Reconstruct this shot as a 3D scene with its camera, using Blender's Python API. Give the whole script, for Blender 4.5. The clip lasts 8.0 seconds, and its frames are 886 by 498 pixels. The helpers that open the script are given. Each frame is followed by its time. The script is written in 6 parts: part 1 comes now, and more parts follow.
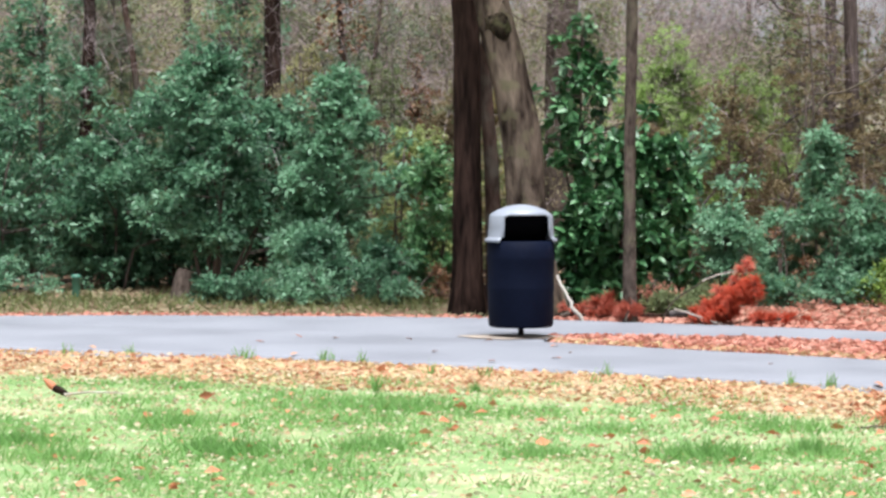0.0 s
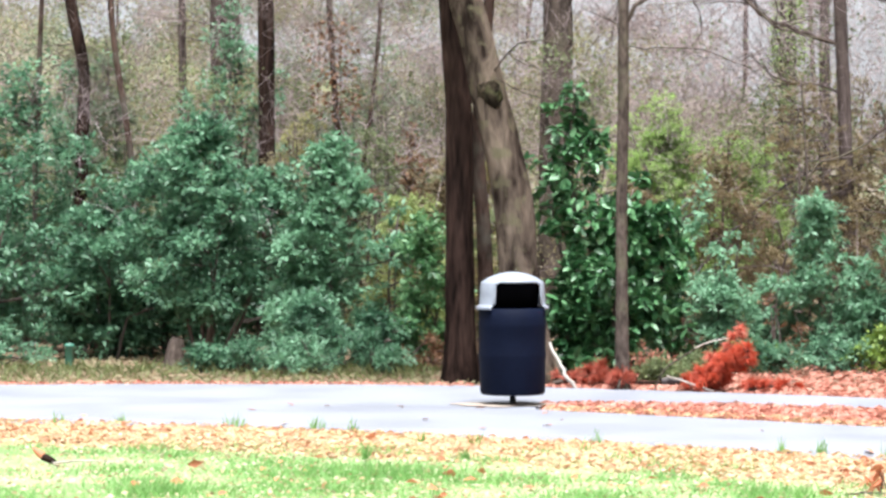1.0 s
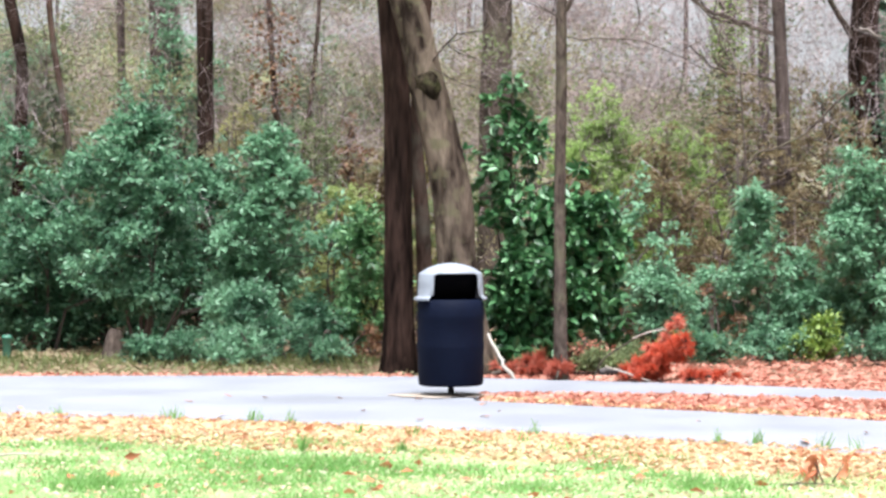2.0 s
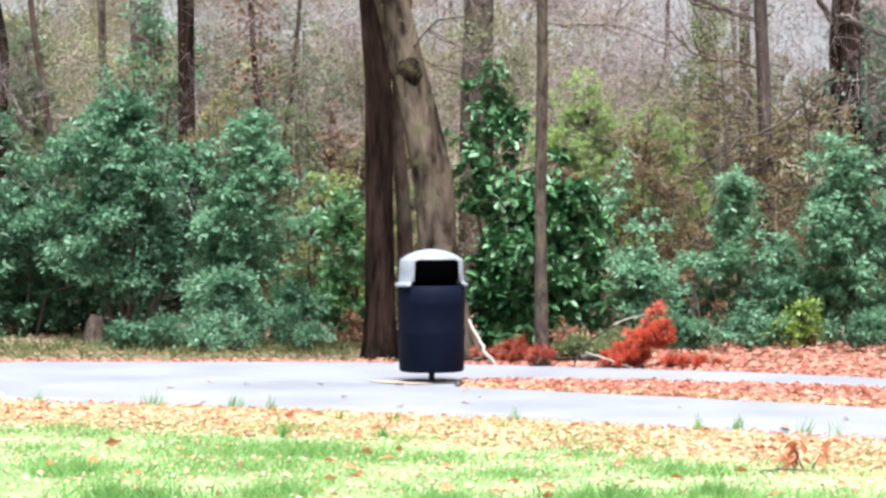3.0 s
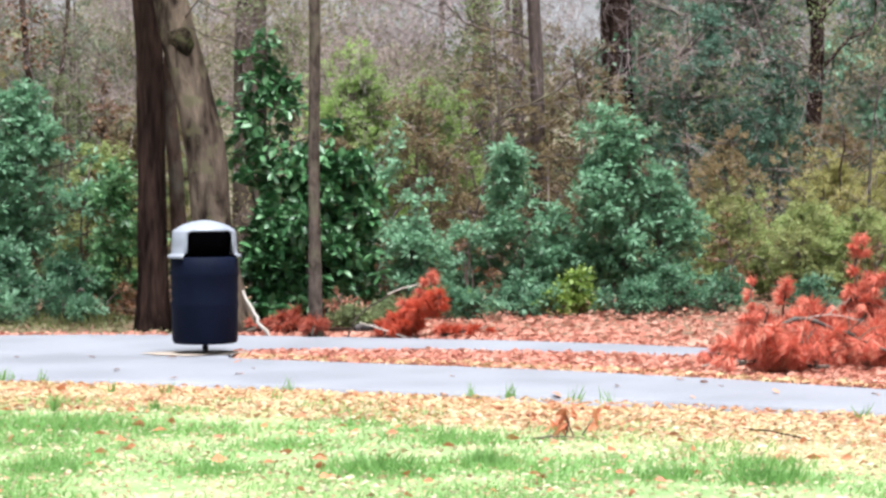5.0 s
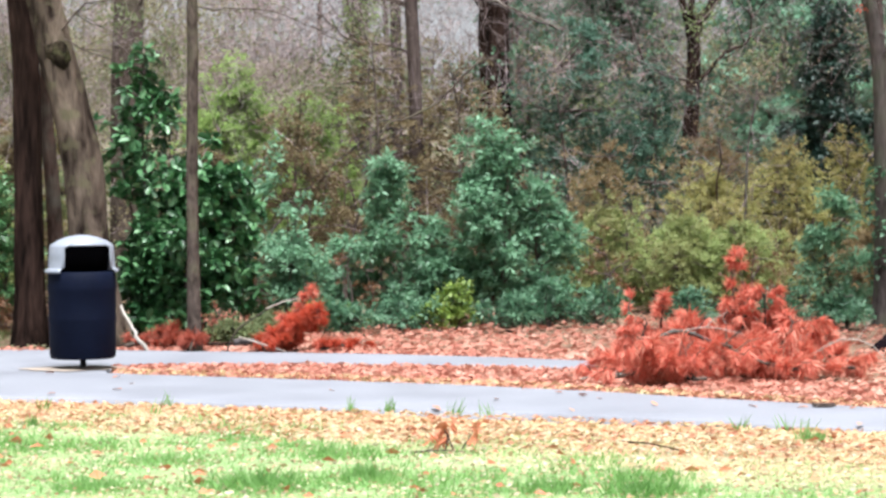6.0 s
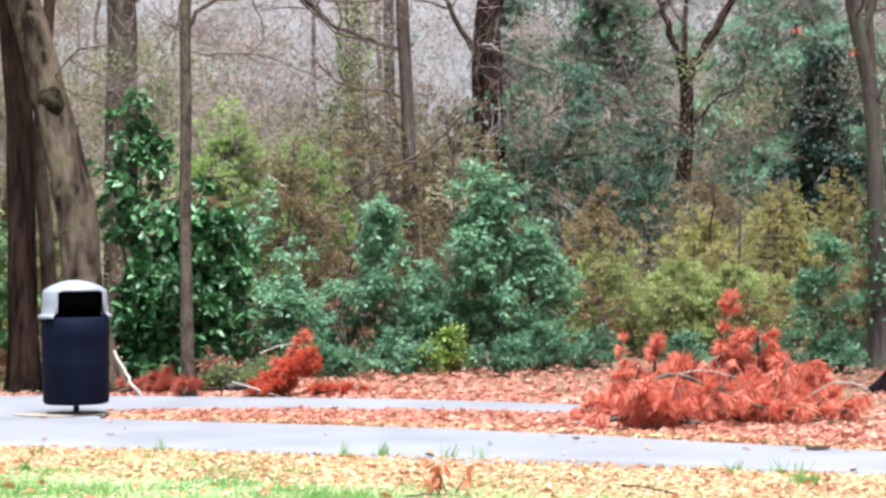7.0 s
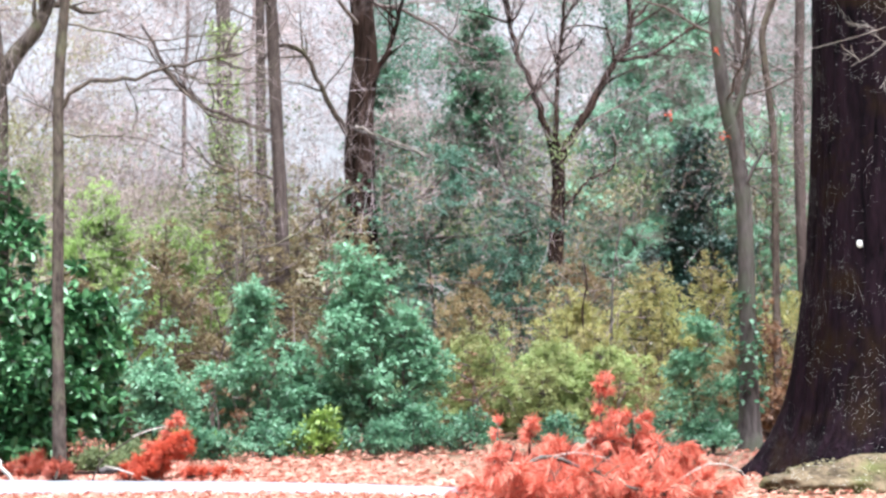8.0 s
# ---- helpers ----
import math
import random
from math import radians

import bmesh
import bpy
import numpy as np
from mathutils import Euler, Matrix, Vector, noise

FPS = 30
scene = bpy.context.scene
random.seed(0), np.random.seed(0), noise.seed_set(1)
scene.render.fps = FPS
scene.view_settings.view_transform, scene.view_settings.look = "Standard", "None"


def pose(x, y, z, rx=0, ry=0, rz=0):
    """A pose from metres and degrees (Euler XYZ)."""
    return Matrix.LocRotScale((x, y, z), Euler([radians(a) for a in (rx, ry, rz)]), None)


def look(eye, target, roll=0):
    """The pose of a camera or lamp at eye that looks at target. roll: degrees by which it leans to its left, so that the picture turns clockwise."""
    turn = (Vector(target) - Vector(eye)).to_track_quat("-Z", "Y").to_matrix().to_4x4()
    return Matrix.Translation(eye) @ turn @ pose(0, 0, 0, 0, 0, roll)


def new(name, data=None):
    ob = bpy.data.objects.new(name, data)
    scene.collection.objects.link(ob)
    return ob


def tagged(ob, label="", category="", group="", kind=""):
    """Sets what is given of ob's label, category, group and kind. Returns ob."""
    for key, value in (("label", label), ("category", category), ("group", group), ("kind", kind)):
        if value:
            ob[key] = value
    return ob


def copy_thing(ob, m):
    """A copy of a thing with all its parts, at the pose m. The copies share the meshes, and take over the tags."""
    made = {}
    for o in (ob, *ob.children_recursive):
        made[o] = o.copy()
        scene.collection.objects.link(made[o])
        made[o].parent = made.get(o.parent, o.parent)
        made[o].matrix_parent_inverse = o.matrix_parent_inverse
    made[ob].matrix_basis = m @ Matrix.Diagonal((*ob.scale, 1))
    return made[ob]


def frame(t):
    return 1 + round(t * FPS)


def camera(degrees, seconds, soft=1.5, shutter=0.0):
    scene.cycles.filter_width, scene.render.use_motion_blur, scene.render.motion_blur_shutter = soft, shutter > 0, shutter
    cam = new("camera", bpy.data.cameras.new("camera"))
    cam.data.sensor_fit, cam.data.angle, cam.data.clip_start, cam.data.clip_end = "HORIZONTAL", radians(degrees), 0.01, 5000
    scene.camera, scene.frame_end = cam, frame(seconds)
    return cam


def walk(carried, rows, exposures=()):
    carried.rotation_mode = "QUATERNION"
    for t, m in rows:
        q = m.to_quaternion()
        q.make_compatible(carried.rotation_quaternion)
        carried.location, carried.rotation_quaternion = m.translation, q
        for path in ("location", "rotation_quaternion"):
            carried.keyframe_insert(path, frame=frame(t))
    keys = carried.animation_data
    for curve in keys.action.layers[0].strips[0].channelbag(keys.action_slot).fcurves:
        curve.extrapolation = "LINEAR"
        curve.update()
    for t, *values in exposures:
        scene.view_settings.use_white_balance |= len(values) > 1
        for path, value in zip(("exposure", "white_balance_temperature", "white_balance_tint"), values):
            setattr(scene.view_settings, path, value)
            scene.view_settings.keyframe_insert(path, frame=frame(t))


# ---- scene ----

EYE = 1.6
cam = camera(19.35, 8.0, soft=2.8)
# seconds, sideways, up, turn to the right, pitch, lean to the right
ROWS = [
    (0, -0.113, -0.013, -0.000, -2.129, 0.000),
    (0.1, -0.106, -0.014, 0.446, -2.134, 0.018),
    (0.2, -0.099, -0.015, 0.828, -2.005, 0.036),
    (0.3, -0.091, -0.017, 1.147, -1.679, 0.053),
    (0.4, -0.084, -0.018, 1.230, -1.365, 0.071),
    (0.5, -0.077, -0.019, 1.138, -0.993, 0.089),
    (0.6, -0.070, -0.020, 0.947, -0.838, 0.104),
    (0.7, -0.063, -0.020, 0.669, -0.737, 0.119),
    (0.8, -0.057, -0.021, 0.328, -0.660, 0.134),
    (0.9, -0.050, -0.021, 0.150, -0.646, 0.149),
    (1, -0.043, -0.022, 0.012, -0.615, 0.164),
    (1.1, -0.036, -0.019, -0.021, -0.626, 0.184),
    (1.2, -0.029, -0.016, 0.012, -0.646, 0.204),
    (1.3, -0.022, -0.013, 0.120, -0.653, 0.224),
    (1.4, -0.015, -0.010, 0.315, -0.674, 0.244),
    (1.5, -0.008, -0.007, 0.587, -0.695, 0.264),
    (1.6, -0.007, -0.007, 0.819, -0.721, 0.261),
    (1.7, -0.007, -0.007, 1.066, -0.753, 0.257),
    (2.8, 0.002, -0.004, 1.490, -1.102, 0.221),
    (2.9, 0.002, -0.004, 1.576, -1.128, 0.217),
    (3, 0.003, -0.004, 1.682, -1.170, 0.214),
    (3.5, 0.021, -0.002, 2.591, -1.426, 0.262),
    (4, 0.027, -0.003, 3.658, -1.674, 0.306),
    (4.5, 0.040, -0.009, 5.110, -1.826, 0.411),
    (4.7, 0.039, -0.008, 5.758, -1.860, 0.429),
    (5.8, 0.033, -0.001, 8.753, -1.685, 0.525),
    (5.9, 0.033, -0.001, 9.061, -1.644, 0.534),
    (6, 0.032, 0.000, 9.280, -1.581, 0.543),
    (6.1, 0.032, -0.001, 9.590, -1.532, 0.557),
    (6.2, 0.032, -0.002, 9.736, -1.472, 0.571),
    (6.4, 0.033, -0.005, 9.652, -1.294, 0.600),
    (6.5, 0.033, -0.006, 9.451, -1.153, 0.614),
    (6.6, 0.035, -0.007, 9.196, -1.084, 0.633),
    (6.7, 0.037, -0.008, 8.971, -0.967, 0.652),
    (6.8, 0.040, -0.010, 8.967, -0.867, 0.670),
    (6.9, 0.042, -0.011, 9.207, -0.735, 0.689),
    (7, 0.044, -0.012, 9.398, -0.578, 0.708),
    (7.1, 0.040, -0.014, 9.752, -0.335, 0.715),
    (7.2, 0.036, -0.015, 10.007, -0.040, 0.722),
    (7.3, 0.032, -0.017, 10.310, 0.254, 0.728),
    (7.4, 0.028, -0.018, 10.564, 0.473, 0.735),
    (7.5, 0.024, -0.020, 10.770, 0.684, 0.742),
    (7.6, 0.019, -0.016, 11.106, 0.850, 0.741),
    (7.7, 0.014, -0.012, 11.363, 1.008, 0.741),
    (7.8, 0.010, -0.008, 11.668, 1.117, 0.740),
    (7.9, 0.005, -0.004, 11.960, 1.163, 0.740),
    (8, -0.000, -0.000, 12.274, 1.176, 0.739),
]
EXPOSURES = [(0, 1.21, 6100, 10), (0.5, 1.48, 6100, 10), (1, 1.74, 6100, 10), (1.5, 1.71, 6100, 10), (3, 1.68, 6100, 10), (3.5, 1.58, 6100, 10), (4, 1.48, 6100, 10), (4.5, 1.48, 6100, 10), (6, 1.47, 6100, 10), (6.5, 1.5, 6100, 10), (7, 1.58, 6100, 10), (7.5, 2.0, 6000, 10), (8, 2.1, 5780, 10)]
walk(cam, [(t, pose(x, 0, EYE + z, 90 + pitch, roll, -yaw)) for t, x, z, yaw, pitch, roll in ROWS], EXPOSURES)

# ---- sky and sun: a bright overcast day ----
world = bpy.data.worlds.new("overcast_sky")
scene.world = world
world.use_nodes = True
wn, wl = world.node_tree.nodes, world.node_tree.links
sky = wn.new("ShaderNodeTexSky")
sky.sky_type = "NISHITA"
sky.sun_disc = False
sky.sun_elevation, sky.sun_rotation = radians(72.6), radians(173)
sky.air_density, sky.dust_density, sky.ozone_density = 1.0, 1.5, 1.0
grey = wn.new("ShaderNodeHueSaturation")
grey.inputs["Saturation"].default_value = 0.04
wl.new(sky.outputs["Color"], grey.inputs["Color"])
wl.new(grey.outputs["Color"], wn["Background"].inputs["Color"])
wn["Background"].inputs["Strength"].default_value = 0.055
sun = new("sun", bpy.data.lights.new("sun", "SUN"))
sun.data.energy, sun.data.angle, sun.data.color = 4.3, radians(34), (1.0, 0.975, 0.93)
sun.matrix_world = look((0.7, -5.6, 18), (0, 0, 0))


# ---- materials ----
def nodes_of(name):
    m = bpy.data.materials.new(name)
    m.use_nodes = True
    nt = m.node_tree
    return m, nt.nodes, nt.links, nt.nodes["Principled BSDF"]


def ramp_node(n, colours):
    r = n.new("ShaderNodeValToRGB")
    e = r.color_ramp.elements
    e[0].color, e[1].color = (*colours[0], 1), (*colours[-1], 1)
    for i, c in enumerate(colours[1:-1], 1):
        e.new(i / (len(colours) - 1)).color = (*c, 1)
    return r


def leaf_material(name, colours, rough=0.45, through_light=0.25, blotch=2.2, share=0.75, single=False):
    """Leaves: each one has its own shade, with blotches over larger stretches of the plant."""
    m, n, l, p = nodes_of(name)
    geo = n.new("ShaderNodeNewGeometry")
    co = n.new("ShaderNodeTexCoord")
    big = n.new("ShaderNodeTexNoise")
    big.inputs["Scale"].default_value = blotch
    l.new(co.outputs["Object"], big.inputs["Vector"])
    add = n.new("ShaderNodeMath")
    add.operation = "MULTIPLY_ADD"
    add.inputs[1].default_value, add.inputs[2].default_value = 1.45 - share, -0.575 + 0.5 * share
    l.new(big.outputs["Fac"], add.inputs[0])
    mixv = n.new("ShaderNodeMath")
    mixv.operation = "MULTIPLY_ADD"
    mixv.inputs[1].default_value = share
    l.new(n.new("ShaderNodeObjectInfo").outputs["Random"] if single else geo.outputs["Random Per Island"], mixv.inputs[0])
    l.new(add.outputs[0], mixv.inputs[2])
    r = ramp_node(n, colours)
    l.new(mixv.outputs[0], r.inputs["Fac"])
    l.new(r.outputs["Color"], p.inputs["Base Color"])
    p.inputs["Roughness"].default_value = rough
    if through_light:
        t = n.new("ShaderNodeBsdfTranslucent")
        l.new(r.outputs["Color"], t.inputs["Color"])
        mx = n.new("ShaderNodeMixShader")
        mx.inputs["Fac"].default_value = through_light
        l.new(p.outputs[0], mx.inputs[1])
        l.new(t.outputs[0], mx.inputs[2])
        l.new(mx.outputs[0], n["Material Output"].inputs["Surface"])
    return m


def bark_material(name, dark, light, scale=9.0, stretch=0.18, moss=None, moss_amount=0.0, bump=0.6, lichen=0.0, blot_scale=1.7, shade=0.32, contrast=1.5):
    """Bark: long furrows, plates of two tones, moss or lichen in blotches."""
    m, n, l, p = nodes_of(name)
    co = n.new("ShaderNodeTexCoord")
    mp = n.new("ShaderNodeMapping")
    mp.inputs["Scale"].default_value = (1, 1, stretch)
    l.new(co.outputs["Object"], mp.inputs["Vector"])
    fine = n.new("ShaderNodeTexNoise")
    fine.inputs["Scale"].default_value, fine.inputs["Detail"].default_value = scale * 2.2, 8
    plates = n.new("ShaderNodeTexNoise")
    plates.inputs["Scale"].default_value, plates.inputs["Detail"].default_value, plates.inputs["Distortion"].default_value = scale * 0.6, 5, 0.8
    blot = n.new("ShaderNodeTexNoise")
    blot.inputs["Scale"].default_value, blot.inputs["Detail"].default_value = blot_scale, 6
    for q in (fine, plates):
        l.new(mp.outputs[0], q.inputs["Vector"])
    l.new(co.outputs["Object"], blot.inputs["Vector"])
    s = n.new("ShaderNodeMath")
    s.operation = "MULTIPLY_ADD"
    s.inputs[1].default_value = contrast
    wide = n.new("ShaderNodeMath")
    wide.operation, wide.inputs[1].default_value = "SUBTRACT", shade
    l.new(plates.outputs["Fac"], wide.inputs[0])
    l.new(wide.outputs[0], s.inputs[0])
    half = n.new("ShaderNodeMath")
    half.operation, half.inputs[1].default_value = "MULTIPLY", 0.8
    l.new(fine.outputs["Fac"], half.inputs[0])
    l.new(half.outputs[0], s.inputs[2])
    mid = tuple((a + b) / 2 for a, b in zip(dark, light))
    r = ramp_node(n, [tuple(0.5 * c for c in dark), dark, mid, light])
    l.new(s.outputs[0], r.inputs["Fac"])
    colour = r.outputs["Color"]
    if moss:
        mr = n.new("ShaderNodeMapRange")
        mr.inputs["From Min"].default_value, mr.inputs["From Max"].default_value = 0.62 - moss_amount * 0.4, 0.75 - moss_amount * 0.3
        l.new(blot.outputs["Fac"], mr.inputs["Value"])
        mx = n.new("ShaderNodeMix")
        mx.data_type = "RGBA"
        l.new(mr.outputs[0], mx.inputs[0])
        l.new(colour, mx.inputs[6])
        mx.inputs[7].default_value = (*moss, 1)
        colour = mx.outputs[2]
    if lichen:
        # flecks of many sizes, gathered in clusters
        vo = n.new("ShaderNodeTexVoronoi")
        vo.inputs["Scale"].default_value, vo.inputs["Randomness"].default_value = 115, 1.0
        sq = n.new("ShaderNodeMapping")
        sq.inputs["Scale"].default_value = (1, 1, 0.5)
        l.new(co.outputs["Object"], sq.inputs["Vector"])
        l.new(sq.outputs[0], vo.inputs["Vector"])
        tint = n.new("ShaderNodeSeparateColor")
        l.new(vo.outputs["Color"], tint.inputs[0])
        size = n.new("ShaderNodeMath")
        size.operation, size.inputs[1].default_value = "MULTIPLY", lichen * 1.5
        l.new(tint.outputs[1], size.inputs[0])
        lt = n.new("ShaderNodeMath")
        lt.operation = "LESS_THAN"
        l.new(vo.outputs["Distance"], lt.inputs[0])
        l.new(size.outputs[0], lt.inputs[1])
        group = n.new("ShaderNodeTexNoise")
        group.inputs["Scale"].default_value, group.inputs["Detail"].default_value = 4.0, 3
        l.new(sq.outputs[0], group.inputs["Vector"])
        chance = n.new("ShaderNodeMapRange")
        chance.inputs["From Min"].default_value, chance.inputs["From Max"].default_value = 0.42, 0.75
        chance.inputs["To Max"].default_value = 0.8
        l.new(group.outputs["Fac"], chance.inputs["Value"])
        few = n.new("ShaderNodeMath")
        few.operation = "LESS_THAN"
        l.new(tint.outputs[0], few.inputs[0])
        l.new(chance.outputs[0], few.inputs[1])
        both = n.new("ShaderNodeMath")
        both.operation = "MULTIPLY"
        l.new(lt.outputs[0], both.inputs[0])
        l.new(few.outputs[0], both.inputs[1])
        mx = n.new("ShaderNodeMix")
        mx.data_type = "RGBA"
        l.new(both.outputs[0], mx.inputs[0])
        l.new(colour, mx.inputs[6])
        mx.inputs[7].default_value = (0.5, 0.5, 0.47, 1)
        colour = mx.outputs[2]
    l.new(colour, p.inputs["Base Color"])
    p.inputs["Roughness"].default_value = 0.85
    p.inputs["Specular IOR Level"].default_value = 0.04
    b = n.new("ShaderNodeBump")
    b.inputs["Strength"].default_value, b.inputs["Distance"].default_value = bump, 0.03
    l.new(s.outputs[0], b.inputs["Height"])
    l.new(b.outputs[0], p.inputs["Normal"])
    return m


def plain_material(name, colour, rough=0.5, metal=0.0, vary=0.25, scale=6.0, bump=0.1):
    """Painted, moulded or mineral surfaces with faint blotches, grain and relief."""
    m, n, l, p = nodes_of(name)
    co = n.new("ShaderNodeTexCoord")
    a = n.new("ShaderNodeTexNoise")
    a.inputs["Scale"].default_value, a.inputs["Detail"].default_value = scale, 6
    f = n.new("ShaderNodeTexNoise")
    f.inputs["Scale"].default_value, f.inputs["Detail"].default_value = scale * 14, 3
    for q in (a, f):
        l.new(co.outputs["Object"], q.inputs["Vector"])
    s = n.new("ShaderNodeMath")
    s.operation, s.inputs[1].default_value = "MULTIPLY_ADD", 0.6
    l.new(a.outputs["Fac"], s.inputs[0])
    h = n.new("ShaderNodeMath")
    h.operation, h.inputs[1].default_value = "MULTIPLY", 0.4
    l.new(f.outputs["Fac"], h.inputs[0])
    l.new(h.outputs[0], s.inputs[2])
    r = ramp_node(n, [tuple(c * (1 - vary) for c in colour), tuple(min(0.9, c * (1 + vary)) for c in colour)])
    r.color_ramp.elements[0].position, r.color_ramp.elements[1].position = 0.3, 0.7
    l.new(s.outputs[0], r.inputs["Fac"])
    l.new(r.outputs["Color"], p.inputs["Base Color"])
    p.inputs["Roughness"].default_value, p.inputs["Metallic"].default_value = rough, metal
    b = n.new("ShaderNodeBump")
    b.inputs["Strength"].default_value, b.inputs["Distance"].default_value = bump, 0.01
    l.new(s.outputs[0], b.inputs["Height"])
    l.new(b.outputs[0], p.inputs["Normal"])
    return m


laurel_leaf = leaf_material("laurel_leaf", [(0.026, 0.068, 0.04), (0.092, 0.21, 0.118), (0.21, 0.38, 0.235), (0.38, 0.55, 0.38)], 0.44, 0.36, 2.4, 0.4)
privet_leaf = leaf_material("privet_leaf", [(0.087, 0.183, 0.104), (0.172, 0.335, 0.2), (0.253, 0.44, 0.285), (0.345, 0.52, 0.375)], 0.45, 0.38, 2.6, 0.35)
magnolia_leaf = leaf_material("magnolia_leaf", [(0.01, 0.036, 0.013), (0.034, 0.112, 0.04), (0.088, 0.225, 0.085), (0.2, 0.34, 0.18)], 0.4, 0.1, 2.5, 0.65)
green_leaf = leaf_material("green_leaf", [(0.03, 0.09, 0.035), (0.09, 0.22, 0.085), (0.2, 0.37, 0.17), (0.42, 0.58, 0.38)], 0.42, 0.3, 2.4, 0.5)
dark_leaf = leaf_material("dark_leaf", [(0.01, 0.026, 0.02), (0.026, 0.062, 0.046), (0.06, 0.12, 0.09)], 0.5, 0.1, 1.5, 0.4)
bright_leaf = leaf_material("bright_leaf", [(0.1, 0.215, 0.14), (0.235, 0.425, 0.295), (0.37, 0.575, 0.415), (0.48, 0.655, 0.515)], 0.5, 0.5, 0.9, 0.3)
single_leaf = leaf_material("single_leaf", [(0.018, 0.055, 0.02), (0.042, 0.125, 0.046), (0.095, 0.22, 0.09), (0.18, 0.31, 0.16)], 0.42, 0.1, 2.2, 0.75, True)
stray_leaf = leaf_material("stray_leaf", [(0.26, 0.09, 0.055), (0.4, 0.18, 0.11), (0.46, 0.28, 0.18)], 0.65, 0.1, 2.2, 0.75, True)
olive_leaf = leaf_material("olive_leaf", [(0.3, 0.25, 0.105), (0.41, 0.41, 0.155), (0.5, 0.56, 0.21), (0.55, 0.61, 0.24)], 0.6, 0.5, 0.7, 0.15)
moss_leaf = leaf_material("moss_leaf", [(0.24, 0.23, 0.095), (0.33, 0.41, 0.155), (0.41, 0.53, 0.215), (0.5, 0.59, 0.26)], 0.6, 0.5, 1.1, 0.2)
russet_leaf = leaf_material("russet_leaf", [(0.22, 0.155, 0.085), (0.3, 0.24, 0.12), (0.36, 0.35, 0.15), (0.4, 0.44, 0.18)], 0.6, 0.5, 0.7, 0.15)
lime_leaf = leaf_material("lime_leaf", [(0.08, 0.14, 0.02), (0.18, 0.28, 0.05), (0.3, 0.38, 0.08)], 0.5)
# low-contrast pale ramp: the far wood's haze is part of this leaf colour
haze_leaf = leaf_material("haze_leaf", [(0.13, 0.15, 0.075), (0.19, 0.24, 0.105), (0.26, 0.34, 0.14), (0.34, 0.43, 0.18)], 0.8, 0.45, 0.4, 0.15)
umber_leaf = leaf_material("umber_leaf", [(0.125, 0.088, 0.05), (0.205, 0.16, 0.085), (0.275, 0.235, 0.115), (0.32, 0.305, 0.14)], 0.8, 0.4, 0.9, 0.2)
tan_leaf = leaf_material("tan_leaf", [(0.175, 0.17, 0.0875), (0.268, 0.233, 0.14), (0.361, 0.28, 0.187), (0.455, 0.338, 0.257)], 0.8, 0.45, 0.45, 0.2)
twig_leaf = leaf_material("twig_leaf", [(0.4, 0.12, 0.06), (0.6, 0.22, 0.12), (0.68, 0.36, 0.22)], 0.6, 0.35, 2.2, 0.75, True)
# mint, drab, sage and lime: far foliage muted and paled in place of haze
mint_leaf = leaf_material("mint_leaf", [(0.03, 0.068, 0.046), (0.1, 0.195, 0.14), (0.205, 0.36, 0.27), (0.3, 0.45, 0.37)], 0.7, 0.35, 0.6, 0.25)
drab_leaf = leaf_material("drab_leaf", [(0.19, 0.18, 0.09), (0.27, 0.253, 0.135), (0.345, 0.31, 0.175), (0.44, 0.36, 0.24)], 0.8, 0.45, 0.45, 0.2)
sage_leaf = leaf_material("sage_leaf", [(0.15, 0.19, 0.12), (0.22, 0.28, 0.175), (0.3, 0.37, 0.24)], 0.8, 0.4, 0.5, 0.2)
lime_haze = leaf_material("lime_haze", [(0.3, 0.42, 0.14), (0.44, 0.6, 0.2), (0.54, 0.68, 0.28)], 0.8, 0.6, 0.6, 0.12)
bracken_leaf = leaf_material("bracken_leaf", [(0.09, 0.045, 0.022), (0.18, 0.085, 0.042), (0.26, 0.15, 0.075)], 0.6)
rust_leaf = leaf_material("rust_leaf", [(0.288, 0.096, 0.048), (0.504, 0.18, 0.09), (0.624, 0.288, 0.156)], 0.6)
cream_leaf = leaf_material("cream_leaf", [(0.15, 0.075, 0.045), (0.42, 0.26, 0.15), (0.46, 0.385, 0.255), (0.51, 0.465, 0.33), (0.55, 0.52, 0.41)], 0.7, 0.3, 2.2, 0.75)
straw_leaf = leaf_material("straw_leaf", [(0.17, 0.075, 0.045), (0.4, 0.16, 0.09), (0.46, 0.27, 0.155), (0.49, 0.36, 0.2), (0.52, 0.43, 0.24), (0.52, 0.46, 0.31)], 0.7, 0.3, 2.2, 0.6)
salmon_leaf = leaf_material("salmon_leaf", [(0.32, 0.0986, 0.0671), (0.463, 0.187, 0.134), (0.528, 0.276, 0.206), (0.547, 0.394, 0.316)], 0.7, 0.3, 2.2, 0.6)
red_needle = leaf_material("red_needle", [(0.33, 0.054, 0.034), (0.59, 0.128, 0.08), (0.7, 0.235, 0.16), (0.74, 0.4, 0.29)], 0.6, 0.42)
rust_needle = leaf_material("rust_needle", [(0.32, 0.052, 0.025), (0.6, 0.11, 0.055), (0.74, 0.2, 0.1)], 0.6, 0.42, 2.2, 0.4)
fern_needle = leaf_material("fern_needle", [(0.2, 0.042, 0.026), (0.42, 0.095, 0.055), (0.52, 0.17, 0.1)], 0.6, 0.38, 2.2, 0.5)
grass_blade = leaf_material("grass_blade", [(0.27, 0.42, 0.15), (0.35, 0.5, 0.22), (0.43, 0.55, 0.28), (0.49, 0.56, 0.33)], 0.6, 0.5, 1.3, 0.35)
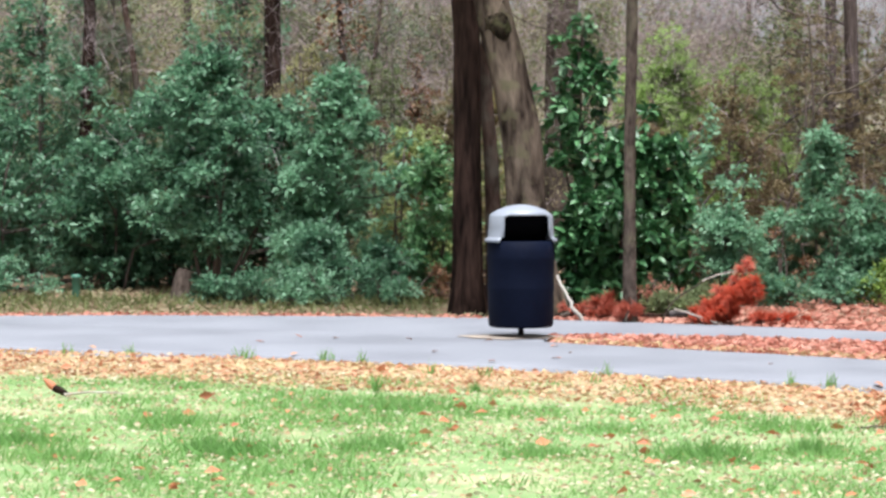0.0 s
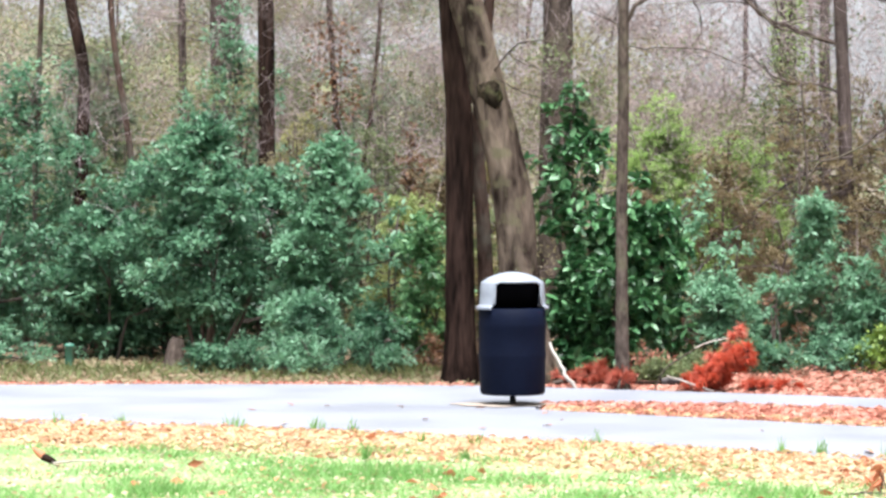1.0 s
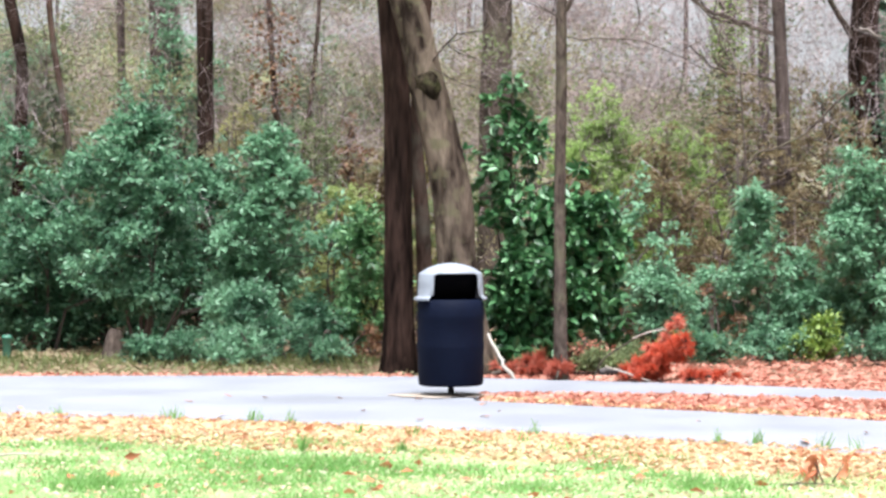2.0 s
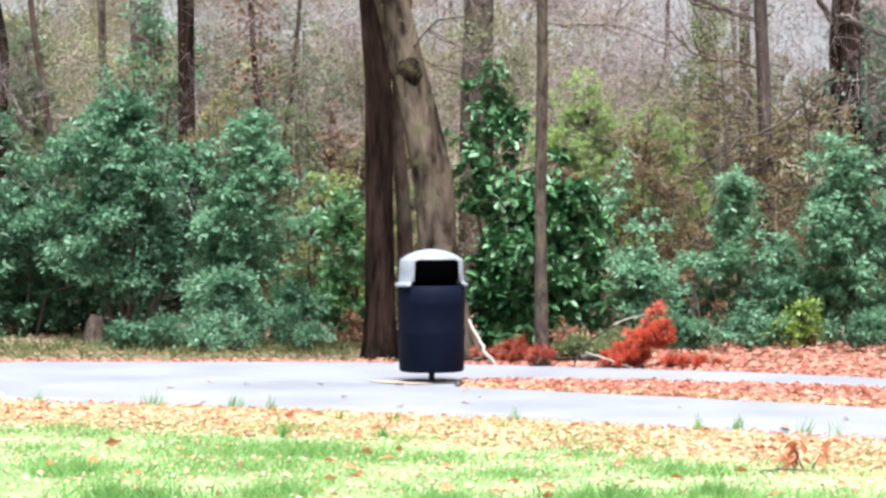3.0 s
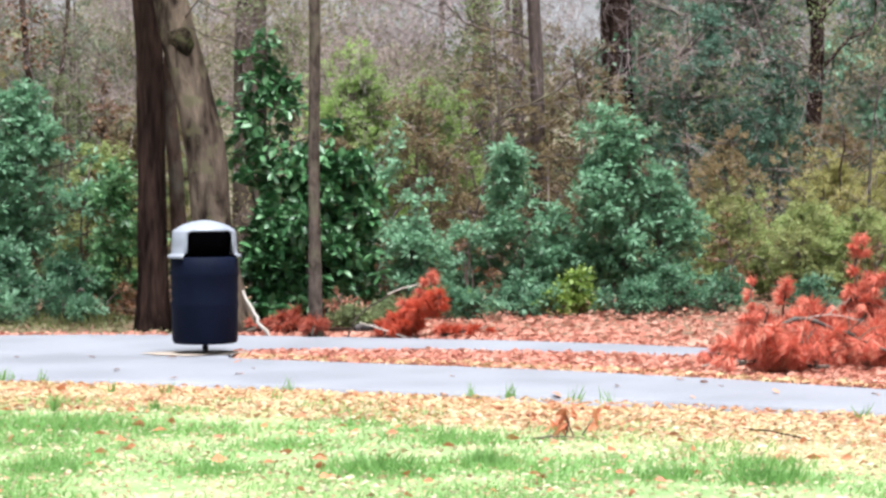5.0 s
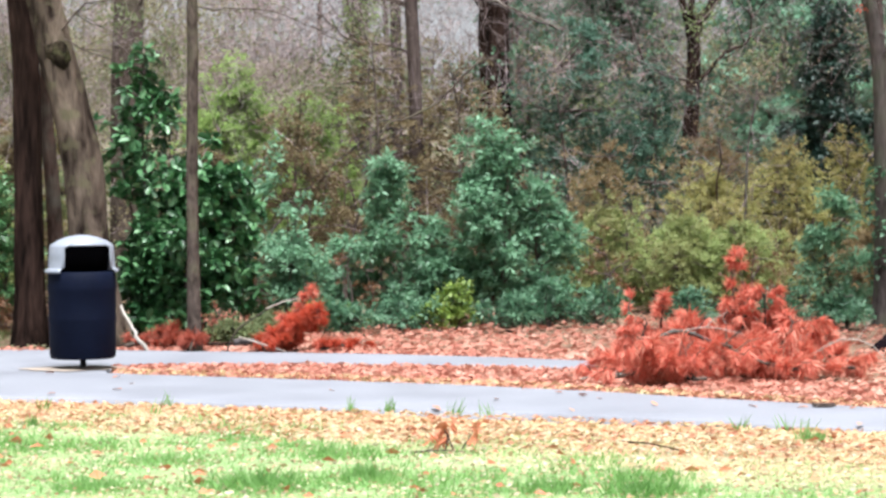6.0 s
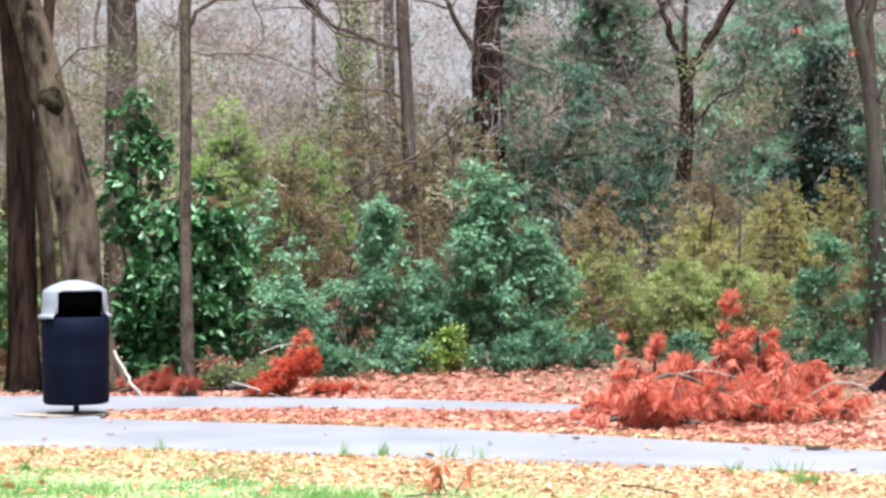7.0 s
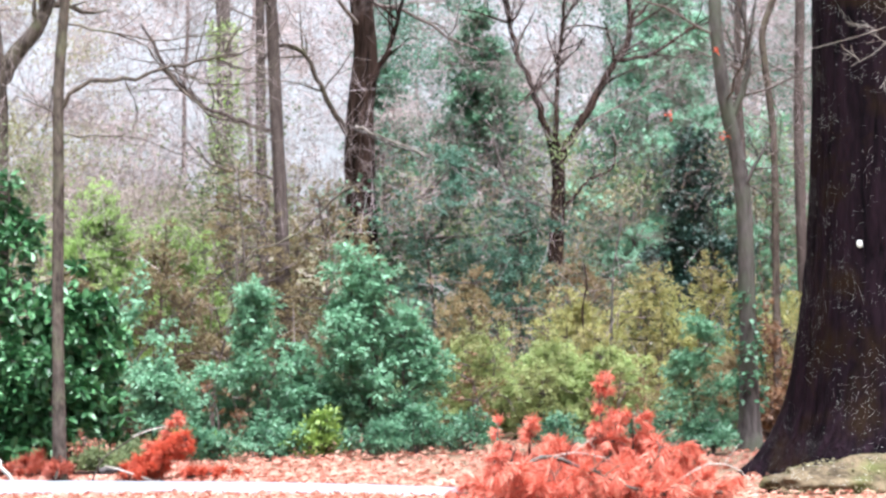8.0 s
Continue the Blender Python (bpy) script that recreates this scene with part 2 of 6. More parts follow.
tuft_blade = leaf_material("tuft_blade", [(0.14, 0.3, 0.08), (0.235, 0.43, 0.135), (0.36, 0.55, 0.23)], 0.6, 0.5, 1.5, 0.5)
dry_blade = leaf_material("dry_blade", [(0.12, 0.14, 0.06), (0.2, 0.25, 0.1), (0.3, 0.33, 0.15)], 0.6, 0.35)
dark_bark = bark_material("dark_bark", (0.005, 0.0033, 0.0028), (0.053, 0.032, 0.026), 13, 0.16, bump=1.0, shade=0.36)
wet_bark = bark_material("wet_bark", (0.0017, 0.001, 0.0018), (0.0135, 0.0068, 0.0105), 16, 0.13, (0.013, 0.0072, 0.0045), 0.22, lichen=0.2, bump=1.0, blot_scale=2.2)
rust_bark = bark_material("rust_bark", (0.02, 0.0125, 0.01), (0.105, 0.068, 0.055), 15, 0.25, (0.1, 0.09, 0.075), 0.3, blot_scale=2.5)
grey_bark = bark_material("grey_bark", (0.03, 0.023, 0.02), (0.125, 0.098, 0.083), 18, 0.4, (0.11, 0.103, 0.068), 0.25, blot_scale=3.0)
mossy_bark = bark_material("mossy_bark", (0.02, 0.014, 0.0115), (0.165, 0.128, 0.1), 7.5, 0.28, (0.115, 0.102, 0.066), 0.2, bump=1.0, blot_scale=6.0, shade=0.42, contrast=2.2)
ash_bark = bark_material("ash_bark", (0.038, 0.032, 0.032), (0.14, 0.12, 0.116), 12, 0.3, (0.095, 0.1, 0.076), 0.38, blot_scale=2.2)
# bark of the deeper trunks: distance haze is mixed into its greyer, flatter tones
hazed_bark = bark_material("hazed_bark", (0.0427, 0.0323, 0.0304), (0.114, 0.0882, 0.0813), 12, 0.25)
twig_bark = leaf_material("twig_bark", [(0.035, 0.026, 0.023), (0.085, 0.063, 0.055), (0.15, 0.115, 0.1)], 0.8, 0.0)
# far twigs paled towards pink and grey: the haze sits in their colour
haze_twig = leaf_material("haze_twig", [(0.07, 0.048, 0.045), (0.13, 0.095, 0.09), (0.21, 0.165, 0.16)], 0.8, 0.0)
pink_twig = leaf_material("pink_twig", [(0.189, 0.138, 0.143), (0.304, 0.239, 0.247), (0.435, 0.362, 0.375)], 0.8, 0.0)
hazed_gauze = leaf_material("hazed_gauze", [(0.3, 0.23, 0.22), (0.4, 0.32, 0.31), (0.5, 0.42, 0.41)], 0.8, 0.3, 0.5, 0.3)
rotten_wood = bark_material("rotten_wood", (0.006, 0.0045, 0.0035), (0.05, 0.04, 0.026), 14, 0.8, (0.045, 0.045, 0.022), 0.2, bump=1.0, blot_scale=7.0)
dry_wood = bark_material("dry_wood", (0.1, 0.085, 0.075), (0.34, 0.3, 0.27), 8, 0.2)
pale_wood = bark_material("pale_wood", (0.28, 0.24, 0.2), (0.5, 0.46, 0.42), 12, 0.15)
can_plastic = plain_material("can_plastic", (0.0034, 0.0056, 0.0158), 0.65, 0, 0.3, 3.0)
can_plastic.node_tree.nodes["Principled BSDF"].inputs["Specular IOR Level"].default_value = 0.06
lid_plastic = plain_material("lid_plastic", (0.24, 0.262, 0.31), 0.35, 0, 0.1, 4.0)
flap_plastic = plain_material("flap_plastic", (0.003, 0.003, 0.004), 0.8, 0, 0.2)
flap_plastic.node_tree.nodes["Principled BSDF"].inputs["Specular IOR Level"].default_value = 0.0
post_metal = plain_material("post_metal", (0.02, 0.02, 0.022), 0.5, 0.6, 0.3)
green_plastic = plain_material("green_plastic", (0.05, 0.16, 0.11), 0.5, 0, 0.2)
moss_stone = bark_material("moss_stone", (0.035, 0.027, 0.018), (0.165, 0.125, 0.08), 9, 1.0, (0.07, 0.085, 0.022), 0.45, 1.0, 0.3)
tag_paint = plain_material("tag_paint", (0.55, 0.55, 0.52), 0.6, 0, 0.08)


# ---- the lines of the two paths, as heights of y over x ----
def near_side(x):
    """The lawn's edge of the main path."""
    return 19.403 - 0.5727 * x - 0.0288 * x * x if x > -6 else 21.8 - 0.15 * (x + 6)


def main_far_side(x):
    """The main path's other edge."""
    return 21.956 - 0.5022 * x - 0.0638 * x * x if x > 0.8 else near_side(x) + 2.58


def branch_near_side(x):
    return 22.397 + 0.1821 * x - 0.1041 * x * x if x > 0.75 else main_far_side(x) - 0.3


def branch_far_side(x):
    return 24.907 - 0.2865 * x - 0.0641 * x * x if x > -2.23 else 25.227


def ground_material():
    m, n, l, p = nodes_of("ground_cover")
    geo = n.new("ShaderNodeNewGeometry")
    xyz = n.new("ShaderNodeSeparateXYZ")
    l.new(geo.outputs["Position"], xyz.inputs[0])

    def math_node(op, a, b=None, c=None):
        q = n.new("ShaderNodeMath")
        q.operation = op
        for i, v in enumerate((a, b, c)):
            if v is not None:
                if isinstance(v, (int, float)):
                    q.inputs[i].default_value = v
                else:
                    l.new(v, q.inputs[i])
        return q.outputs[0]

    def noise_node(scale, detail=5):
        q = n.new("ShaderNodeTexNoise")
        q.inputs["Scale"].default_value, q.inputs["Detail"].default_value = scale, detail
        l.new(geo.outputs["Position"], q.inputs["Vector"])
        return q.outputs["Fac"]

    def mix(f, a, b):
        q = n.new("ShaderNodeMix")
        q.data_type = "RGBA"
        l.new(f, q.inputs[0])
        for i, v in ((6, a), (7, b)):
            if isinstance(v, tuple):
                q.inputs[i].default_value = (*v, 1)
            else:
                l.new(v, q.inputs[i])
        return q.outputs[2]

    def step(v, lo, hi):
        q = n.new("ShaderNodeMapRange")
        q.interpolation_type = "SMOOTHSTEP"
        q.inputs["From Min"].default_value, q.inputs["From Max"].default_value = lo, hi
        l.new(v, q.inputs["Value"])
        return q.outputs[0]

    # how far a place lies beyond the lawn's edge of the path
    x, y = xyz.outputs[0], xyz.outputs[1]
    bend = math_node("MULTIPLY_ADD", math_node("MULTIPLY", x, x), 0.0288, math_node("MULTIPLY", x, 0.5727))
    d = math_node("ADD", math_node("SUBTRACT", y, 19.403), bend)
    wide, mid, fine = noise_node(0.6), noise_node(3.0), noise_node(26.0, 3)
    dn = math_node("ADD", d, math_node("MULTIPLY_ADD", wide, 2.4, -1.2))
    lawn = mix(step(mid, 0.3, 0.7), (0.16, 0.26, 0.095), mix(step(wide, 0.5, 0.65), (0.25, 0.31, 0.145), (0.4, 0.375, 0.225)))
    litter = mix(step(mid, 0.3, 0.7), (0.36, 0.255, 0.145), (0.41, 0.345, 0.205))
    woods = mix(step(mid, 0.35, 0.65), (0.13, 0.075, 0.045), (0.22, 0.135, 0.085))
    right = math_node("MAXIMUM", math_node("SUBTRACT", x, 1.5), 0.0)
    colour = mix(step(math_node("MULTIPLY_ADD", right, 0.5, dn), -2.6, -1.2), lawn, litter)
    colour = mix(step(dn, 1.2, 2.2), colour, woods)
    colour = mix(step(fine, 0.58, 0.85), colour, mix(wide, (0.2, 0.15, 0.07), (0.26, 0.19, 0.1)))
    l.new(colour, p.inputs["Base Color"])
    p.inputs["Roughness"].default_value = 0.9
    b = n.new("ShaderNodeBump")
    b.inputs["Strength"].default_value, b.inputs["Distance"].default_value = 0.7, 0.03
    l.new(fine, b.inputs["Height"])
    l.new(b.outputs[0], p.inputs["Normal"])
    return m


def path_material():
    """Worn pavement, damp in blotches, with stone grain; paled to paint in the sky's reflection."""
    m, n, l, p = nodes_of("path_pavement")
    geo = n.new("ShaderNodeNewGeometry")
    a, g = n.new("ShaderNodeTexNoise"), n.new("ShaderNodeTexNoise")
    a.inputs["Scale"].default_value, a.inputs["Detail"].default_value = 0.9, 6
    g.inputs["Scale"].default_value, g.inputs["Detail"].default_value = 45, 4
    for q in (a, g):
        l.new(geo.outputs["Position"], q.inputs["Vector"])
    # light greys in place of the sky's sheen on wet asphalt
    r = ramp_node(n, [(0.138, 0.143, 0.167), (0.212, 0.22, 0.252), (0.27, 0.28, 0.315)])
    l.new(a.outputs["Fac"], r.inputs["Fac"])
    gr = ramp_node(n, [(0.7, 0.7, 0.7), (1.1, 1.1, 1.1)])
    l.new(g.outputs["Fac"], gr.inputs["Fac"])
    mx = n.new("ShaderNodeMix")
    mx.data_type, mx.blend_type = "RGBA", "MULTIPLY"
    mx.inputs[0].default_value = 1.0
    l.new(r.outputs["Color"], mx.inputs[6])
    l.new(gr.outputs["Color"], mx.inputs[7])
    l.new(mx.outputs[2], p.inputs["Base Color"])
    rr = n.new("ShaderNodeMapRange")
    rr.inputs["To Min"].default_value, rr.inputs["To Max"].default_value = 0.45, 0.75
    l.new(a.outputs["Fac"], rr.inputs["Value"])
    l.new(rr.outputs[0], p.inputs["Roughness"])
    b = n.new("ShaderNodeBump")
    b.inputs["Strength"].default_value, b.inputs["Distance"].default_value = 0.35, 0.006
    l.new(g.outputs["Fac"], b.inputs["Height"])
    l.new(b.outputs[0], p.inputs["Normal"])
    return m


ground_cover, pavement = ground_material(), path_material()


# ---- building helpers ----
class Soup:
    """Vertices and faces of one kind, gathered for one mesh."""

    def __init__(self):
        self.co, self.faces, self.count = [], [], 0

    def add(self, co, faces):
        self.co.append(np.asarray(co, float))
        self.faces.append(np.asarray(faces, int) + self.count)
        self.count += len(co)

    def mesh(self, name, mat, smooth=False):
        co, faces = np.concatenate(self.co), np.concatenate(self.faces)
        n, k = faces.shape
        me = bpy.data.meshes.new(name)
        me.vertices.add(len(co))
        me.vertices.foreach_set("co", co.astype(np.float32).ravel())
        me.loops.add(n * k)
        me.loops.foreach_set("vertex_index", faces.astype(np.int32).ravel())
        me.polygons.add(n)
        me.polygons.foreach_set("loop_start", np.arange(0, n * k, k, dtype=np.int32))
        if smooth:
            me.polygons.foreach_set("use_smooth", np.ones(n, bool))
        me.update(calc_edges=True)
        me.materials.append(mat)
        return me


def thing(name, place, label, category, group="", kind=""):
    ob = new(name)
    ob.empty_display_size = 0.2
    ob.location = place
    return tagged(ob, label, category, group, kind)


def part(name, me, parent, label="", kind=""):
    ob = new(name, me)
    ob.parent = parent
    return tagged(ob, label, kind=kind)


def bm_mesh(name, bm, mat, smooth=False):
    me = bpy.data.meshes.new(name)
    bm.normal_update()
    bm.to_mesh(me)
    bm.free()
    me.materials.append(mat)
    if smooth:
        for f in me.polygons:
            f.use_smooth = True
    return me


def unit(v):
    v = np.asarray(v, float)
    return v / np.maximum(np.linalg.norm(v, axis=-1, keepdims=True), 1e-9)


def curve_points(pts, step):
    """A smooth line through the guide points, with a point about every step metres."""
    p = np.asarray(pts, float)
    p = np.vstack([2 * p[0] - p[1], p, 2 * p[-1] - p[-2]])
    out = []
    for i in range(1, len(p) - 2):
        k = max(2, int(np.linalg.norm(p[i + 1] - p[i]) / step))
        for t in np.arange(k) / k:
            a, b, c, d = p[i - 1 : i + 3]
            out.append(0.5 * (2 * b + (c - a) * t + (2 * a - 5 * b + 4 * c - d) * t * t + (3 * b - a - 3 * c + d) * t ** 3))
    out.append(p[-2])
    return np.array(out)


def tube(soup, pts, radii, sides=5, rough=0.0, seed=0):
    """A tapering round limb along pts."""
    pts, radii = np.asarray(pts, float), np.asarray(radii, float)
    n = len(pts)
    d = unit(np.gradient(pts, axis=0))
    ref = np.array([0.0, 1.0, 0.0]) if abs(d[:, 1]).max() < 0.85 else np.array([1.0, 0.0, 0.0]) if abs(d[:, 0]).max() < 0.85 else np.array([0.13, 0.2, 1.0])
    u = unit(np.cross(d, ref))
    v = np.cross(d, u)
    a = np.linspace(0, 2 * np.pi, sides, endpoint=False)
    r = np.repeat(radii[:, None], sides, 1)
    if rough:
        z = np.cumsum(np.r_[0, np.linalg.norm(np.diff(pts, axis=0), axis=1)])[:, None]
        r = r * (1 + rough * (np.sin(3 * a + z * 2.1 + seed) * 0.5 + np.sin(5 * a - z * 3.3 + 2 * seed) * 0.35 + np.sin(2 * a + z * 5.7 + 3 * seed) * 0.3))
    ring = pts[:, None] + r[..., None] * (np.cos(a)[None, :, None] * u[:, None] + np.sin(a)[None, :, None] * v[:, None])
    i, j = np.meshgrid(np.arange(n - 1), np.arange(sides), indexing="ij")
    k = (j + 1) % sides
    faces = np.stack([i * sides + j, i * sides + k, (i + 1) * sides + k, (i + 1) * sides + j], -1).reshape(-1, 4)
    soup.add(ring.reshape(-1, 3), faces)


def grow(soup, p0, way, length, r0, rng, level, kids, wander=0.25, lift=0.1, sides=4, tips=None):
    """A branch that wanders and divides; the ends go into tips."""
    k = max(3, int(4 + length * 2))
    pts, d = [np.array(p0, float)], unit(way)
    for _ in range(k):
        d = unit(d + rng.normal(0, wander, 3) * 0.6 + np.array([0, 0, lift]) * 0.3)
        pts.append(pts[-1] + d * length / k)
    pts = np.array(pts)
    tube(soup, pts, np.linspace(r0, max(r0 * 0.3, 0.002), k + 1), sides if level else 3)
    if tips is not None:
        tips.append((pts[-1], d))
    if level:
        for _ in range(kids):
            s = rng.uniform(0.25, 0.95)
            i = min(int(s * k), k - 1)
            side = unit(rng.normal(0, 1, 3))
            w = unit(unit(pts[i + 1] - pts[i]) * 0.8 + side * 0.8)
            grow(soup, pts[i], w, length * rng.uniform(0.4, 0.7), r0 * (1 - 0.6 * s) * 0.6, rng, level - 1, kids, wander, lift, sides, tips)


def leaves(soup, pos, axis, length, width, rng, fold=0.15, droop=0.12, shape="folded"):
    """Leaves at pos along axis: folded ones of two faces, rounded ones of four, or slips of one face."""
    n = len(pos)
    axis = unit(axis)
    up = unit(np.array([0, 0, 1.0]) + rng.normal(0, 0.5, (n, 3)))
    side = unit(np.cross(axis, up))
    nor = np.cross(side, axis)
    L, W = np.broadcast_to(length, n)[:, None], np.broadcast_to(width, n)[:, None]
    tip = pos + axis * L - nor * droop * L
    if shape == "slip":
        m = pos + axis * 0.3 * L
        soup.add(np.stack([m + side * W * 0.6, tip, pos - side * W * 0.6], 1).reshape(-1, 3), np.arange(3 * n).reshape(-1, 3))
        return
    b = np.arange(n)[:, None] * (6 if shape == "rounded" else 4)
    if shape == "rounded":
        a, c = pos + axis * 0.3 * L + nor * fold * W, pos + axis * 0.72 * L + nor * (fold * W - 0.4 * droop * L)
        co = np.stack([pos, a + side * W * 0.46, c + side * W * 0.44, tip, c - side * W * 0.44, a - side * W * 0.46], 1)
        faces = np.concatenate([b + [0, 1, 2], b + [0, 2, 3], b + [0, 3, 4], b + [0, 4, 5]], 1).reshape(-1, 3)
    else:
        m = pos + axis * 0.45 * L + nor * fold * W
        co = np.stack([pos, m + side * W / 2, tip, m - side * W / 2], 1)
        faces = np.concatenate([b + [0, 1, 2], b + [0, 2, 3]], 1).reshape(-1, 3)
    soup.add(co.reshape(-1, 3), faces)


def bush(name, label, x, y, wide, high, mat, seed, count=8000, leaf=0.085, slim=0.42, cone=0.0, foot=0.05, deep=0.7, bare=0.0, category="shrub", group="shrubs", twig=None, per=16, hang=0.1, lobe=0.26, flat=0.6, fill=0.3, shape="folded", whorl=False):
    """A shrub: stems, twigs that fan out into flattened leafy tiers, sprays of leaves over each tier, and leaves within."""
    rng = np.random.default_rng(seed)
    root = thing(name, (x, y, 0), label, category, group)
    # the tiers of the crown
    k = int(8 + wide * high * 5.5)
    v = foot + (1 - foot) * (np.arange(k) + rng.random(k)) / k
    th = rng.uniform(0, 2 * np.pi, k)
    swell = 1 + 0.22 * np.sin(v * 9 + th * 2 + seed) + 0.12 * np.sin(v * 21 + th * 3 + 2 * seed)

    def profile(v):
        return (1 - cone) * np.sin(np.pi * np.clip(v * 0.86 + 0.14, 0, 1)) ** 0.55 + cone * np.clip(1.08 - v, 0, 1) ** 0.75

    size = lobe * rng.uniform(0.45, 1.2, k) * min(1.0, 0.4 + wide / 2.5) * (1.2 - 0.55 * v)
    rr = np.clip(profile(v) * swell * wide / 2 * rng.uniform(0.72, 1.16, k) - 0.5 * size, 0.02, None) * rng.random(k) ** 0.25
    lc = np.stack([np.cos(th) * rr, np.sin(th) * rr * deep, np.clip(v * high - 0.4 * size, 0.1, None)], 1)
    stray = rng.random(k) < 0.3
    lc[stray] *= np.stack([rng.uniform(1.1, 1.5, k), rng.uniform(1.0, 1.25, k), rng.uniform(0.97, 1.12, k)], 1)[stray]
    size[stray] *= 0.6
    # sprays over the tiers, and others deep within
    n = max(12, count // per)
    w = size ** 2 / (size ** 2).sum()
    at = rng.choice(k, n, p=w)
    o = unit(rng.normal(0, 1, (n, 3)) + [0, -0.12, 0.55])
    c = lc[at] + o * (size[at] * (0.6 + 0.5 * rng.random(n) ** 0.6))[:, None] * [1, 1, flat]
    out = unit(lc[at] * [1, 1, 0] + 1e-3)
    ax = unit(o * [1, 1, 0.5] + out * 0.5 + [0, 0, 0.25] + rng.normal(0, 0.25, (n, 3)))
    inner = rng.random(n) < fill
    q, f = rng.random(n), rng.uniform(0, 2 * np.pi, n)
    ri = profile(foot + (1 - foot) * q) * wide / 2 * 0.72 * np.sqrt(rng.random(n))
    c[inner] = np.stack([np.cos(f) * ri, np.sin(f) * ri * deep, (foot + (1 - foot) * q) * high * 0.9], 1)[inner]
    c[:, 2] = np.clip(c[:, 2], 0.03, None)
    twigs, sprays = Soup(), Soup()
    forks = []
    for i in range(5 + int(wide * 1.5)):
        e = lc[rng.integers(k)] * [0.7, 0.7, 1]
        b = np.array([e[0] * 0.3, e[1] * 0.3, -0.03])
        pts = curve_points([b, (b + e) / 2 + rng.normal(0, 0.06, 3), e], 0.25)
        s = Soup()
        tube(s, pts, np.linspace(0.022, 0.006, len(pts)) * (0.6 + 0.25 * high), 5)
        part("stem", s.mesh("stem", twig or twig_bark, True), root)
        forks.append(pts)
    allp = np.concatenate(forks)
    for i in range(k):
        q = allp[np.argmin(((allp - lc[i]) ** 2 * [1, 1, 1.6]).sum(1) + (allp[:, 2] > lc[i][2]) * 0.3)]
        tube(twigs, np.array([q, (q + lc[i]) / 2 + rng.normal(0, 0.03, 3), lc[i]]), [0.011, 0.009, 0.006], 4)
    for i in range(0, n, 3):
        if not inner[i]:
            q = lc[at[i]]
            tube(twigs, np.array([q, (q + c[i]) / 2 + rng.normal(0, 0.02, 3), c[i] + ax[i] * leaf]), [0.006, 0.0045, 0.002], 3)
    full = rng.random(n) >= bare
    c, ax = c[full], ax[full]
    n = len(c)
    perp = unit(np.cross(ax[:, None], unit(rng.normal(0, 1, (n, per, 3)))))
    if whorl:
        s = rng.uniform(-0.1, 0.25, (n, per, 1)) * leaf
        la = ax[:, None] * rng.uniform(-0.1, 0.8, (n, per, 1)) + perp - np.array([0, 0, hang])
    else:
        s = rng.uniform(-0.8, 1.6, (n, per, 1)) * leaf
        la = ax[:, None] * 0.55 + perp * [0.9, 0.9, 0.6] - np.array([0, 0, hang])
    pos = c[:, None] + ax[:, None] * s + perp * 0.01
    size = leaf * rng.uniform(0.6, 1.25, n * per)
    leaves(sprays, pos.reshape(-1, 3), la.reshape(-1, 3), size, size * slim, rng, shape=shape)
    part("twig_growth", twigs.mesh("twig_growth", twig or twig_bark), root, kind="stuff")
    part("foliage", sprays.mesh("foliage", mat), root, kind="stuff")
    return root


